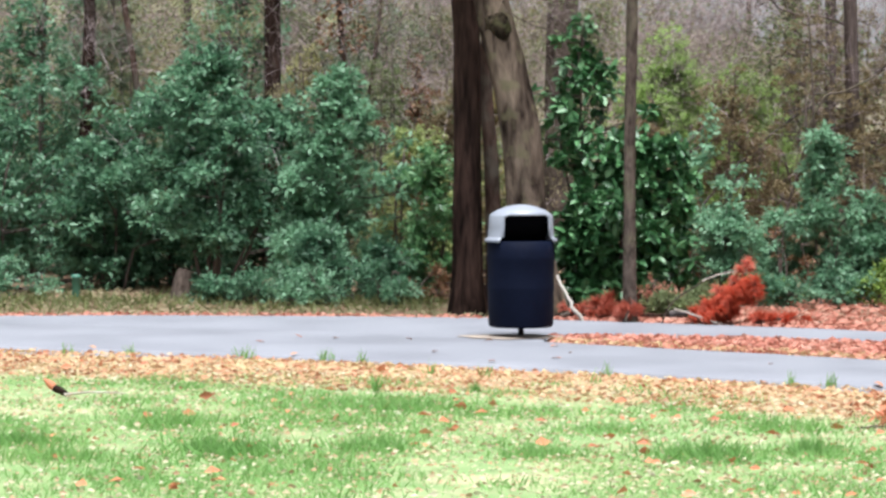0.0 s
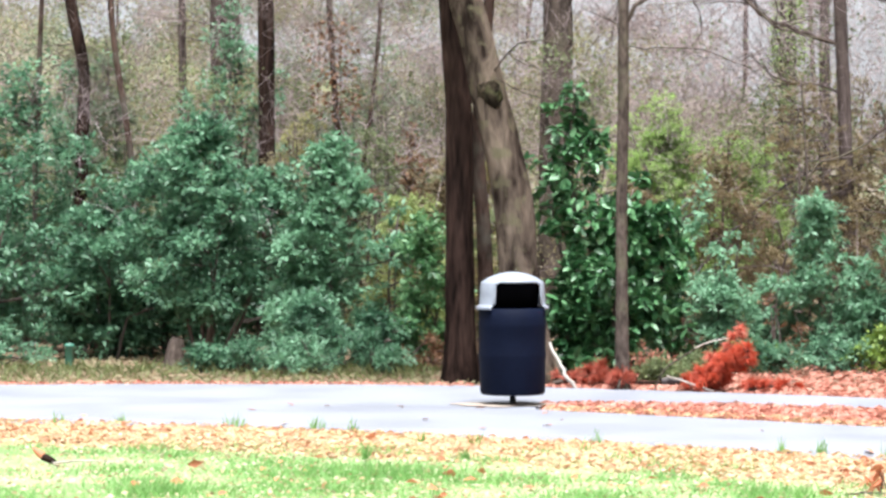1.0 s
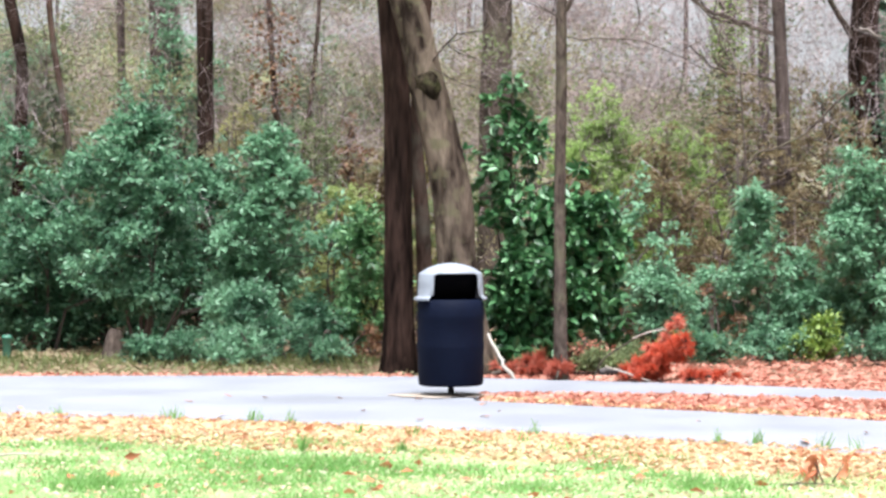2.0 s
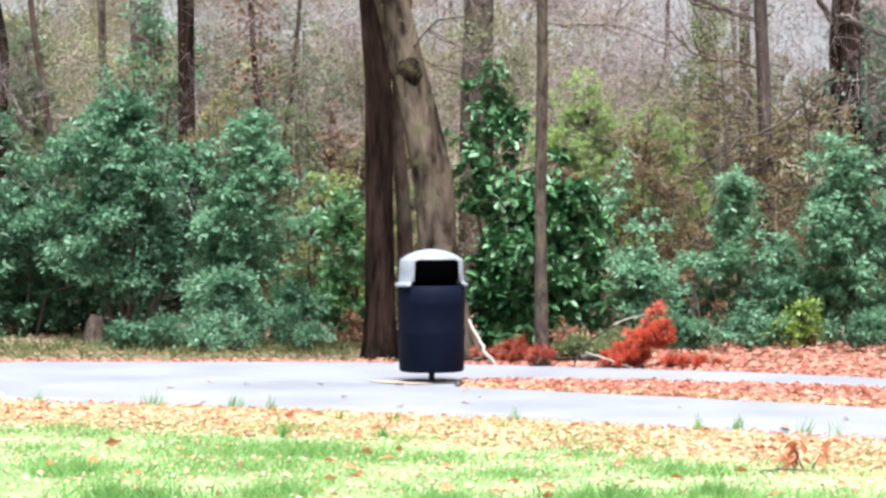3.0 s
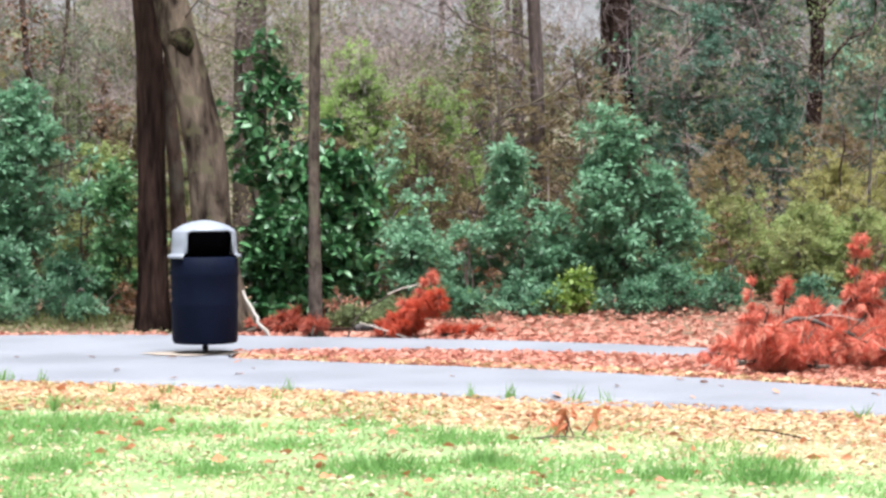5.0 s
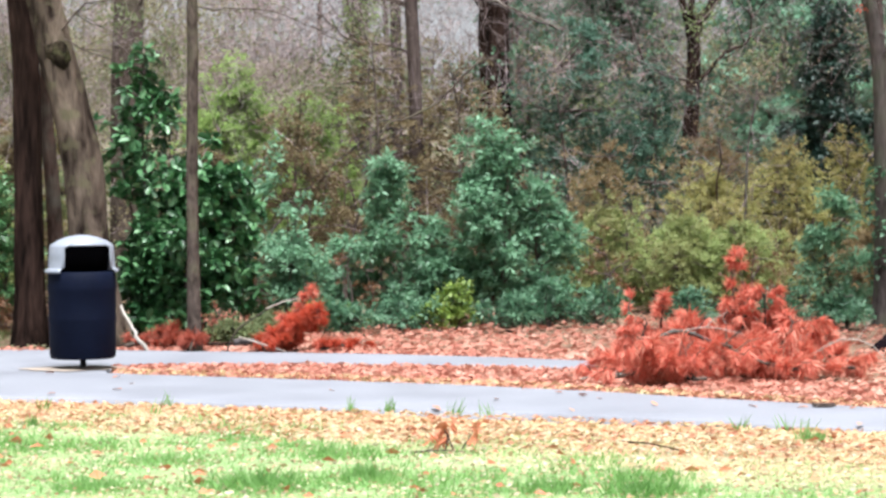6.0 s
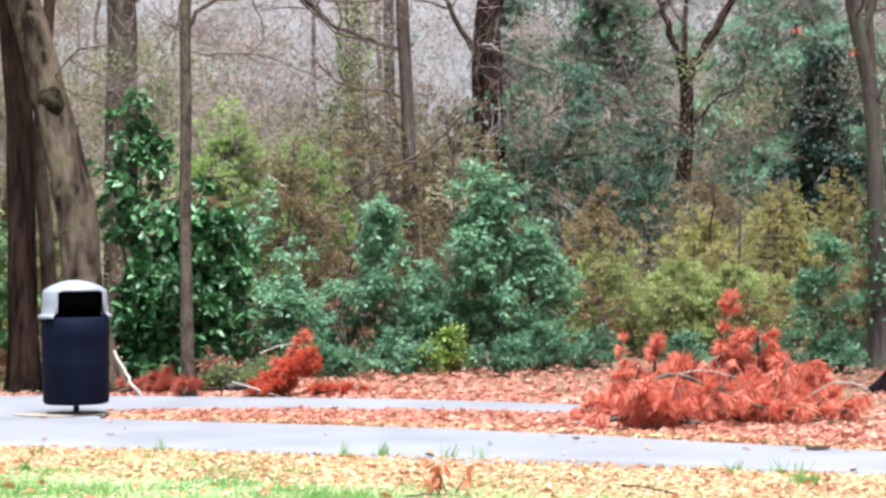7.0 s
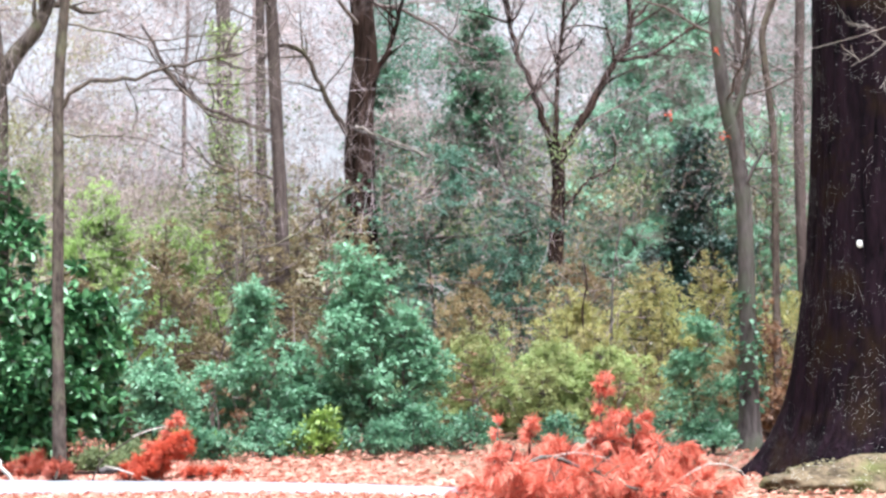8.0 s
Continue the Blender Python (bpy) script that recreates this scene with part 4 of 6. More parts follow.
tree("bare_sapling", "thin pale bare sapling standing in the brambles", [(8.8, 30.8, 0.9), (8.85, 30.8, 1.96), (8.93, 30.8, 2.37), (8.97, 30.8, 2.65)], [0.022, 0.018, 0.014, 0.01], ash_bark, 33, up=2.5, twigs=9, crown_from=1.7, reach=0.55, flare=0.3, sides=6)
tree("bare_sapling", "thin dark crooked stem in the brambles", [(8.47, 30.8, 1.0), (8.45, 30.8, 1.5), (8.51, 30.8, 1.77), (8.48, 30.8, 2.05)], [0.018, 0.016, 0.013, 0.01], dark_bark, 34, up=1.9, twigs=2, crown_from=1.5, reach=0.3, flare=0.3, sides=6)


def big_trunk():
    """The great wet trunk: deep furrows and buttress roots."""
    cx, cy = 9.12, 22.35
    root = thing("great_oak", (cx, cy, 0), "massive dark wet tree trunk with furrowed bark and flaring roots", "tree", "woodland trees")
    zs = np.r_[-0.08, np.arange(0, 1.2, 0.06), np.arange(1.2, 9, 0.14)]
    sides = 150
    a = np.linspace(0, 2 * np.pi, sides, endpoint=False)
    rad = np.interp(zs, [-0.1, 0.1, 0.33, 0.6, 1.0, 2.0, 3.2, 4.2, 9], [1.38, 1.22, 1.09, 1.0, 0.93, 0.825, 0.76, 0.73, 0.6])
    co = []
    for z, r in zip(zs, rad):
        butt = 0.11 * math.exp(-max(z, 0) / 0.7) * np.sin(5 * a + 0.7)
        fur = 0.009 * np.abs(np.sin(26 * a + 1.6 * np.sin(z * 2.3 + 4 * a) + 1.1 * np.sin(4.9 * z + 9 * a))) + 0.007 * np.sin(43 * a + 2.4 * np.sin(z * 3.1 + a * 7)) + 0.005 * np.sin(61 * a - 7 * z)
        rr = r * (1 + butt + fur + 0.02 * np.sin(3 * a + z))
        co.append(np.stack([rr * np.cos(a), rr * np.sin(a), np.full(sides, z)], -1))
    s = Soup()
    i, j = np.meshgrid(np.arange(len(zs) - 1), np.arange(sides), indexing="ij")
    k = (j + 1) % sides
    s.add(np.array(co).reshape(-1, 3), np.stack([i * sides + j, i * sides + k, (i + 1) * sides + k, (i + 1) * sides + j], -1).reshape(-1, 4))
    part("trunk", s.mesh("trunk", wet_bark, True), root)
    rng = np.random.default_rng(3)
    b = Soup()
    for _ in range(10):
        t = rng.uniform(0, 2 * np.pi)
        grow(b, (0.5 * math.cos(t), 0.5 * math.sin(t), rng.uniform(5.5, 8.8)), (math.cos(t), math.sin(t), 0.4), rng.uniform(3, 5), 0.12, rng, 2, 4)
    part("crown", b.mesh("crown", twig_bark), root, "bare boughs", "stuff")
    # pale fine twigs in front of the bark
    b = Soup()
    for p in ([(0.1, -0.85, 4.1), (-0.35, -1.1, 4.0), (-0.8, -1.1, 3.86), (-1.25, -1.05, 3.74)], [(-0.35, -1.1, 4.0), (-0.6, -1.15, 3.75), (-0.85, -1.1, 3.6)], [(0.2, -0.8, 3.95), (-0.2, -1.05, 3.8), (-0.5, -1.1, 3.55)]):
        q = curve_points(p, 0.08)
        tube(b, q, np.linspace(0.0035, 0.0015, len(q)), 5)
        for k in (3, 6, 9):
            if k < len(q):
                grow(b, q[k], (-0.8, -0.2, rng.uniform(-0.6, 0.6)), 0.28, 0.0025, rng, 1, 3, 0.3, 0.0)
    part("branch", b.mesh("branch", pale_wood), root, "pale bare sprig")
    bm = bmesh.new()
    bmesh.ops.create_icosphere(bm, subdivisions=2, radius=0.034)
    for v in bm.verts:
        v.co.y *= 0.3
        v.co *= 1 + 0.3 * noise.noise(v.co * 30)
        v.co += Vector((-0.6, -0.62, 2.07))
    part("lichen_patch", bm_mesh("lichen_patch", bm, tag_paint, True), root, "white lichen patch")


big_trunk()


def boulder():
    root = thing("boulder", (8.3, 20.75, 0), "low mossy tan boulder at the foot of the great trunk", "rock")
    bm = bmesh.new()
    bmesh.ops.create_icosphere(bm, subdivisions=5, radius=1.0)
    for v in bm.verts:
        q = v.co.copy()
        v.co = Vector((q.x * 1.0, q.y * 0.5, q.z * 0.255)) * (1 + 0.2 * noise.noise(q * 1.7) + 0.1 * noise.noise(q * 4) + 0.06 * noise.noise(q * 11) + 0.03 * noise.noise(q * 27))
    part("stone", bm_mesh("stone", bm, moss_stone, True), root)


boulder()


def caught_leaves():
    g = np.random.default_rng(92)
    for x, z in ((8.73, 4.25), (8.8, 3.35), (8.2, 3.58)):
        root = thing("leaf_cluster", (x, 26.3, z), "small cluster of red dead leaves caught in bare twigs", "dead leaves")
        s, w = Soup(), Soup()
        n = 7
        leaves(s, g.normal(0, 0.02, (n, 3)), g.normal(0, 1, (n, 3)) - [0, 0, 0.6], g.uniform(0.035, 0.065, n), 0.026, g, shape="rounded")
        tube(w, np.array([(0, 0, 0.01), (0.1, 0.1, 0.08), (0.22 if x > 8.5 else -0.3, 0.2, 0.2)]), [0.002, 0.003, 0.004], 4)
        part("leaf_spray", s.mesh("leaf_spray", rust_needle), root)
        part("twig", w.mesh("twig", twig_bark), root)


caught_leaves()


def boulder_leaves():
    g = np.random.default_rng(91)
    n = 170
    a, r = g.uniform(0, 2 * np.pi, n), np.sqrt(g.random(n)) * 0.9
    p = np.stack([8.3 + r * np.cos(a), 20.75 + 0.5 * r * np.sin(a), 0.25 * np.sqrt(1 - r * r) + 0.014], -1)
    s = Soup()
    leaves(s, p, np.stack([np.cos(a * 7), np.sin(a * 7), g.normal(0, 0.15, n)], -1), g.uniform(0.025, 0.06, n), 0.025, g, shape="rounded")
    tagged(new("boulder_leaves", s.mesh("boulder_leaves", tan_leaf)), "small pale dead leaves lying on the boulder", "fallen leaves", kind="stuff")


boulder_leaves()

# ---- evergreen shrubs along the wood's edge ----
L, P, M = "dense blue-green laurel shrub at the wood's edge", "young grey-green privet shrub at the wood's edge", "dark glossy magnolia shrub beside the thin tree"
for x, y, w, h, n, m, c, sd in (
    (-5.3, 30.0, 2.1, 2.2, 9000, laurel_leaf, 0.0, 31),
    (-5.2, 32.2, 2.2, 3.5, 10000, laurel_leaf, 0.1, 131),
    (-4.3, 31.6, 1.9, 1.0, 4000, laurel_leaf, 0.0, 132),
    (-2.7, 31.0, 2.0, 1.0, 4000, laurel_leaf, 0.0, 133),
    (-4.0, 30.4, 1.7, 2.0, 8000, laurel_leaf, 0.1, 32),
    (-2.75, 29.5, 2.0, 2.8, 13000, laurel_leaf, 0.25, 33),
    (-1.25, 29.2, 1.6, 2.45, 10000, privet_leaf, 0.3, 34),
    (-3.4, 31.2, 1.9, 2.4, 8000, laurel_leaf, 0.1, 35),
    (-2.0, 31.3, 1.6, 2.2, 7000, laurel_leaf, 0.1, 36),
    (-6.6, 31.0, 2.2, 2.5, 9000, laurel_leaf, 0.1, 37),
):
    bush("laurel_shrub", L, x, y, w, h, m, sd, int(n * 1.08), 0.092, 0.42, c, foot=0.08 if x < -3.5 or h < 1.2 else 0.2)
bush("laurel_shrub", "tall hazy laurel behind the shrub row", -5.1, 36, 1.6, 3.7, privet_leaf, 39, 8000, 0.1, 0.4, 0.2)
bush("laurel_shrub", "tall thin evergreen behind the shrub row", -3.0, 37, 1.5, 4.6, privet_leaf, 40, 7000, 0.1, 0.4, 0.2)
bush("low_shrub", "low bright green shrub by the path's verge", -1.45, 28.0, 1.0, 0.8, laurel_leaf, 41, 4000, 0.075, 0.4)
bush("low_shrub", "small shrub with pale glossy leaves beside the trunk", -0.22, 28.3, 0.8, 1.6, green_leaf, 42, 4000, 0.085, 0.42)
bush("low_shrub", "low bright green shrub by the path's verge", -0.75, 28.0, 0.9, 0.6, laurel_leaf, 43, 3000, 0.075, 0.4)


def blade_mesh(name, mat, long, wide, curl):
    """One leaf: a pointed blade, cupped along its midrib and curling down at the tip."""
    k = 6
    co, faces = [], []
    for i in range(k + 1):
        u = i / k
        w = wide / 2 * math.sin(math.pi * min(1, 0.06 + 0.94 * u)) ** 0.75 * (1 - 0.25 * u)
        z = -curl * long * u * u
        co += [(-w, u * long, z + 0.25 * w), (0, u * long, z), (w, u * long, z + 0.25 * w)]
        if i:
            a = 3 * i - 3
            faces += [(a, a + 1, a + 4, a + 3), (a + 1, a + 2, a + 5, a + 4)]
    s = Soup()
    s.add(co, faces)
    return s.mesh(name, mat, True)


big_leaves = [blade_mesh("leaf", single_leaf, 0.135, 0.062, c) for c in (0.12, 0.28, 0.42)]


def magnolia(x, y, wide, high, seed, count, singles, cone, foot=0.08):
    root = bush("magnolia_shrub", M, x, y, wide, high, magnolia_leaf, seed, count, 0.125, 0.5, cone, per=9, foot=foot, shape="rounded", whorl=True, fill=0.4, lobe=0.24, flat=0.7, hang=0.25)
    g = np.random.default_rng(seed + 500)
    for i in range(singles // 7):
        # a whorl of leaves round the end of a shoot
        v = foot + (1 - foot) * g.random() ** 0.8
        r = wide / 2 * ((1 - cone) * math.sin(math.pi * min(1, v * 0.86 + 0.14)) ** 0.55 + cone * max(0, 1.05 - v) ** 0.75)
        a = g.uniform(math.pi * 1.02, math.pi * 1.98)
        out = g.uniform(0.8, 1.05)
        px, py, pz = r * math.cos(a) * out, 0.75 * r * math.sin(a) * out, max(0.08, v * high - 0.1)
        for k in range(7):
            ob = part("leaf", big_leaves[(i + k) % 3], root)
            ob.matrix_local = pose(px, py, pz, g.normal(8, 16), g.normal(0, 14), k * 51 + g.normal(0, 12))


magnolia(1.3, 26.3, 1.25, 2.9, 44, 1250, 49, 0.1, 0.5)
magnolia(1.85, 26.0, 1.45, 1.85, 45, 7000, 140, 0.3)
magnolia(1.3, 25.9, 0.85, 1.25, 46, 3600, 84, 0.0)
bush("low_shrub", "sparse shrub with pale shining leaves", 2.72, 28.2, 1.25, 2.0, privet_leaf, 47, 2600, 0.085, 0.42, bare=0.45)
bush("privet_shrub", P, 2.98, 27.5, 1.0, 1.05, privet_leaf, 48, 5500, 0.075, 0.42)
bush("privet_shrub", P, 4.03, 28.3, 1.0, 1.9, privet_leaf, 49, 6500, 0.08, 0.42, 0.65)
bush("privet_shrub", P, 5.2, 28.3, 1.3, 2.2, privet_leaf, 50, 10000, 0.085, 0.42, 0.5)
bush("privet_shrub", P, 5.85, 28.5, 1.1, 1.65, privet_leaf, 51, 6500, 0.08, 0.42, 0.25)
bush("privet_shrub", P, 4.6, 28.6, 0.8, 1.1, privet_leaf, 52, 3600, 0.08, 0.42, 0.2)
bush("privet_shrub", P, 3.5, 28.6, 0.7, 0.95, privet_leaf, 53, 3000, 0.08, 0.42, 0.2)
bush("lime_weed", "small yellow-green leafy weed at the shrubs' foot", 4.63, 27.4, 0.55, 0.48, lime_leaf, 54, 1600, 0.06, 0.45)
for i, (x, y, w, h) in enumerate(((3.05, 26.9, 0.4, 0.3), (3.35, 27.0, 0.35, 0.22), (4.35, 27.0, 0.4, 0.25))):
    bush("lime_weed", "small yellow-green leafy weed at the shrubs' foot", x, y, w, h, lime_leaf, 170 + i, 700, 0.05, 0.45)
bush("privet_shrub", "slim blue-green shrub beside the grey tree", 8.9, 27.4, 0.75, 1.45, privet_leaf, 55, 4000, 0.07, 0.42, 0.2)
for i, (x, y, w, h, m, b) in enumerate((
    (6.9, 30.0, 1.7, 1.35, moss_leaf, 0.1), (7.7, 29.6, 1.6, 1.2, moss_leaf, 0.1), (8.5, 31.0, 1.9, 1.7, olive_leaf, 0.1), (9.5, 31.5, 2.0, 2.0, olive_leaf, 0.1), (10.5, 32.0, 2.0, 2.1, olive_leaf, 0.1),
    (7.3, 32.0, 1.9, 2.0, russet_leaf, 0.2), (9.8, 29.2, 1.6, 1.0, russet_leaf, 0.2), (11.4, 31.0, 1.8, 1.9, olive_leaf, 0.1), (8.3, 29.2, 1.4, 1.1, moss_leaf, 0.1), (9.0, 33.0, 2.2, 2.3, russet_leaf, 0.2))):
    bush("bramble_thicket", "tangled olive and yellow-green bramble thicket", x, y, w, h, m, 60 + i, 20000, 0.042, 0.5, bare=b, deep=0.8, shape="slip", lobe=0.34, flat=0.85, fill=0.5)
for i, (x, y, w, h, m, b) in enumerate((
    (3.4, 32.5, 2.0, 2.5, umber_leaf, 0.25), (4.6, 33.5, 2.3, 3.3, umber_leaf, 0.35), (5.8, 33.0, 2.0, 3.2, umber_leaf, 0.35), (2.4, 31.5, 1.8, 2.1, umber_leaf, 0.25),
    (0.2, 33, 1.8, 2.3, haze_leaf, 0.4), (-0.9, 35, 2.2, 2.9, haze_leaf, 0.35), (-1.9, 35.5, 1.9, 3.0, olive_leaf, 0.5), (0.5, 35, 1.2, 2.8, olive_leaf, 0.4),
    (-0.4, 30.3, 1.5, 1.9, moss_leaf, 0.3), (-0.1, 31.2, 1.4, 2.3, umber_leaf, 0.35), (-4.2, 34, 1.9, 2.5, haze_leaf, 0.2), (-5.8, 34.5, 2.0, 2.8, haze_leaf, 0.2))):
    bush("brown_thicket", "straggling brownish thicket with sparse leaves", x, y, w, h, m, 80 + i, 22000, 0.048, 0.5, bare=b, deep=0.9, shape="slip")
bush("laurel_shrub", "soft grey-green evergreen behind the shrub row", -4.55, 34.6, 2.1, 3.8, sage_leaf, 180, 16000, 0.065, 0.5, 0.3, bare=0.2, shape="slip", lobe=0.34)
bush("laurel_shrub", "soft grey-green evergreen behind the shrub row", -3.25, 34.4, 1.5, 3.35, privet_leaf, 181, 10000, 0.065, 0.5, 0.3, bare=0.3, shape="slip", lobe=0.3)
bush("laurel_shrub", "soft grey-green evergreen behind the shrub row", -1.35, 37.5, 2.4, 4.0, sage_leaf, 182, 16000, 0.065, 0.5, 0.3, bare=0.35, shape="slip", lobe=0.34)
bush("bracken_clump", "pale dead bracken standing behind the laurels", -1.92, 32.4, 0.9, 2.75, tan_leaf, 183, 2600, 0.06, 0.4, 0.1, foot=0.5, lobe=0.22, bare=0.5, group="dead bracken", category="dead plant")
bush("bracken_clump", "reddish-brown dead bracken behind the laurels", -0.45, 33.6, 1.0, 2.75, bracken_leaf, 184, 5000, 0.06, 0.4, 0.1, foot=0.3, lobe=0.24, bare=0.3, group="dead bracken", category="dead plant")
bush("brown_thicket", "low dark reddish thicket behind the grey tree", 10.15, 29.0, 1.3, 1.5, bracken_leaf, 185, 9000, 0.05, 0.5, 0.1, bare=0.2, shape="slip", lobe=0.3)
bush("holly_tree", "muted green holly deeper in the wood", 8.0, 41, 1.9, 5.6, laurel_leaf, 186, 20000, 0.08, 0.5, 0.25, foot=0.4, bare=0.15, shape="slip", lobe=0.34)
bush("holly_tree", "muted green evergreen behind the grey tree", 13.5, 38, 2.4, 4.4, privet_leaf, 187, 16000, 0.075, 0.5, 0.2, foot=0.2, bare=0.25, shape="slip", lobe=0.36)
bush("grey_thicket", "grey twiggy thicket with small dark leaves", 7.6, 34, 2.3, 3.7, mint_leaf, 95, 32000, 0.05, 0.5, bare=0.25, shape="slip")
bush("grey_thicket", "grey twiggy thicket with small dark leaves", 8.6, 35, 2.0, 3.1, mint_leaf, 96, 26000, 0.05, 0.5, bare=0.2, shape="slip")
bush("holly_tree", "tall green holly deeper in the wood", 9.3, 40, 2.4, 6.2, laurel_leaf, 97, 44000, 0.08, 0.5, 0.3, foot=0.25, shape="slip")
bush("holly_tree", "tall pale green holly deeper in the wood", 11.75, 38, 3.0, 6.8, bright_leaf, 98, 46000, 0.08, 0.5, 0.15, foot=0.3, shape="slip", lobe=0.34)
bush("holly_tree", "dark evergreen deeper in the wood", 11.25, 35, 1.5, 3.9, dark_leaf, 99, 20000, 0.085, 0.45, 0.3, foot=0.3)
bush("far_evergreen", "yellow-green evergreen far in the wood, haze in its pale colour", 3.07, 36, 2.0, 3.25, lime_haze, 100, 48000, 0.055, 0.6, shape="slip", lobe=0.5, flat=1.0, fill=0.5)
bush("far_evergreen", "yellow-green evergreen far in the wood, haze in its pale colour", 4.15, 37, 2.2, 2.75, lime_haze, 101, 36000, 0.055, 0.6, shape="slip", lobe=0.5, flat=1.0, fill=0.5)
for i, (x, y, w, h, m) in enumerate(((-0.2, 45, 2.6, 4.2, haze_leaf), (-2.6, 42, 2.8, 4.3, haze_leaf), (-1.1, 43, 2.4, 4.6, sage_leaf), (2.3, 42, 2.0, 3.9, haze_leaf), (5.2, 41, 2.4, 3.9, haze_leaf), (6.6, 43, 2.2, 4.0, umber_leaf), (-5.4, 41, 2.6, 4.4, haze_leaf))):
    bush("far_evergreen", "olive-green growth far in the wood, haze in its colour", x, y, w, h, m, 102 + 7 * i, 13000, 0.075, 0.55, shape="slip", bare=0.3, lobe=0.4, flat=0.9)


for i, (x, y, w, h) in enumerate(((-2.5, 27.4, 0.6, 0.28), (-2.1, 27.2, 0.7, 0.3), (-1.5, 27.0, 0.7, 0.35), (-0.8, 27.2, 0.8, 0.4), (-5.0, 28.2, 1.0, 0.4), (7.9, 26.2, 0.7, 0.42), (8.5, 26.0, 0.7, 0.36), (3.3, 26.8, 0.8, 0.3), (6.2, 27.4, 0.8, 0.4), (2.2, 26.2, 0.9, 0.3), (4.0, 27.1, 0.8, 0.35), (5.1, 27.0, 0.9, 0.3), (5.6, 27.3, 0.7, 0.45), (7.1, 27.0, 0.9, 0.35), (2.1, 25.0, 0.45, 0.14), (2.35, 25.2, 0.5, 0.18))):
    bush("fern_clump", "low grey-green weeds and ferns at the shrubs' foot", x, y, w, h, privet_leaf if -2 < x < -1 else haze_leaf if 2 < x < 2.5 else laurel_leaf, 120 + i, 1500, 0.075, 0.3, lobe=0.16, group="low weeds")

for i, (x, y, w, h) in enumerate(((-0.55, 29.3, 0.9, 1.7), (-0.2, 27.6, 0.7, 0.35), (2.45, 27.4, 0.8, 0.75), (1.95, 25.4, 0.8, 0.3), (3.55, 28.0, 0.8, 0.9), (6.6, 29.2, 1.0, 1.0), (8.3, 28.6, 0.9, 0.8))):
    bush("bracken_clump", "rusty dead bracken between the evergreen shrubs", x, y, w, h, salmon_leaf if 1.9 < x < 2 else bracken_leaf, 150 + i, 900, 0.06, 0.35, lobe=0.2, bare=0.3, group="dead bracken", category="dead plant")


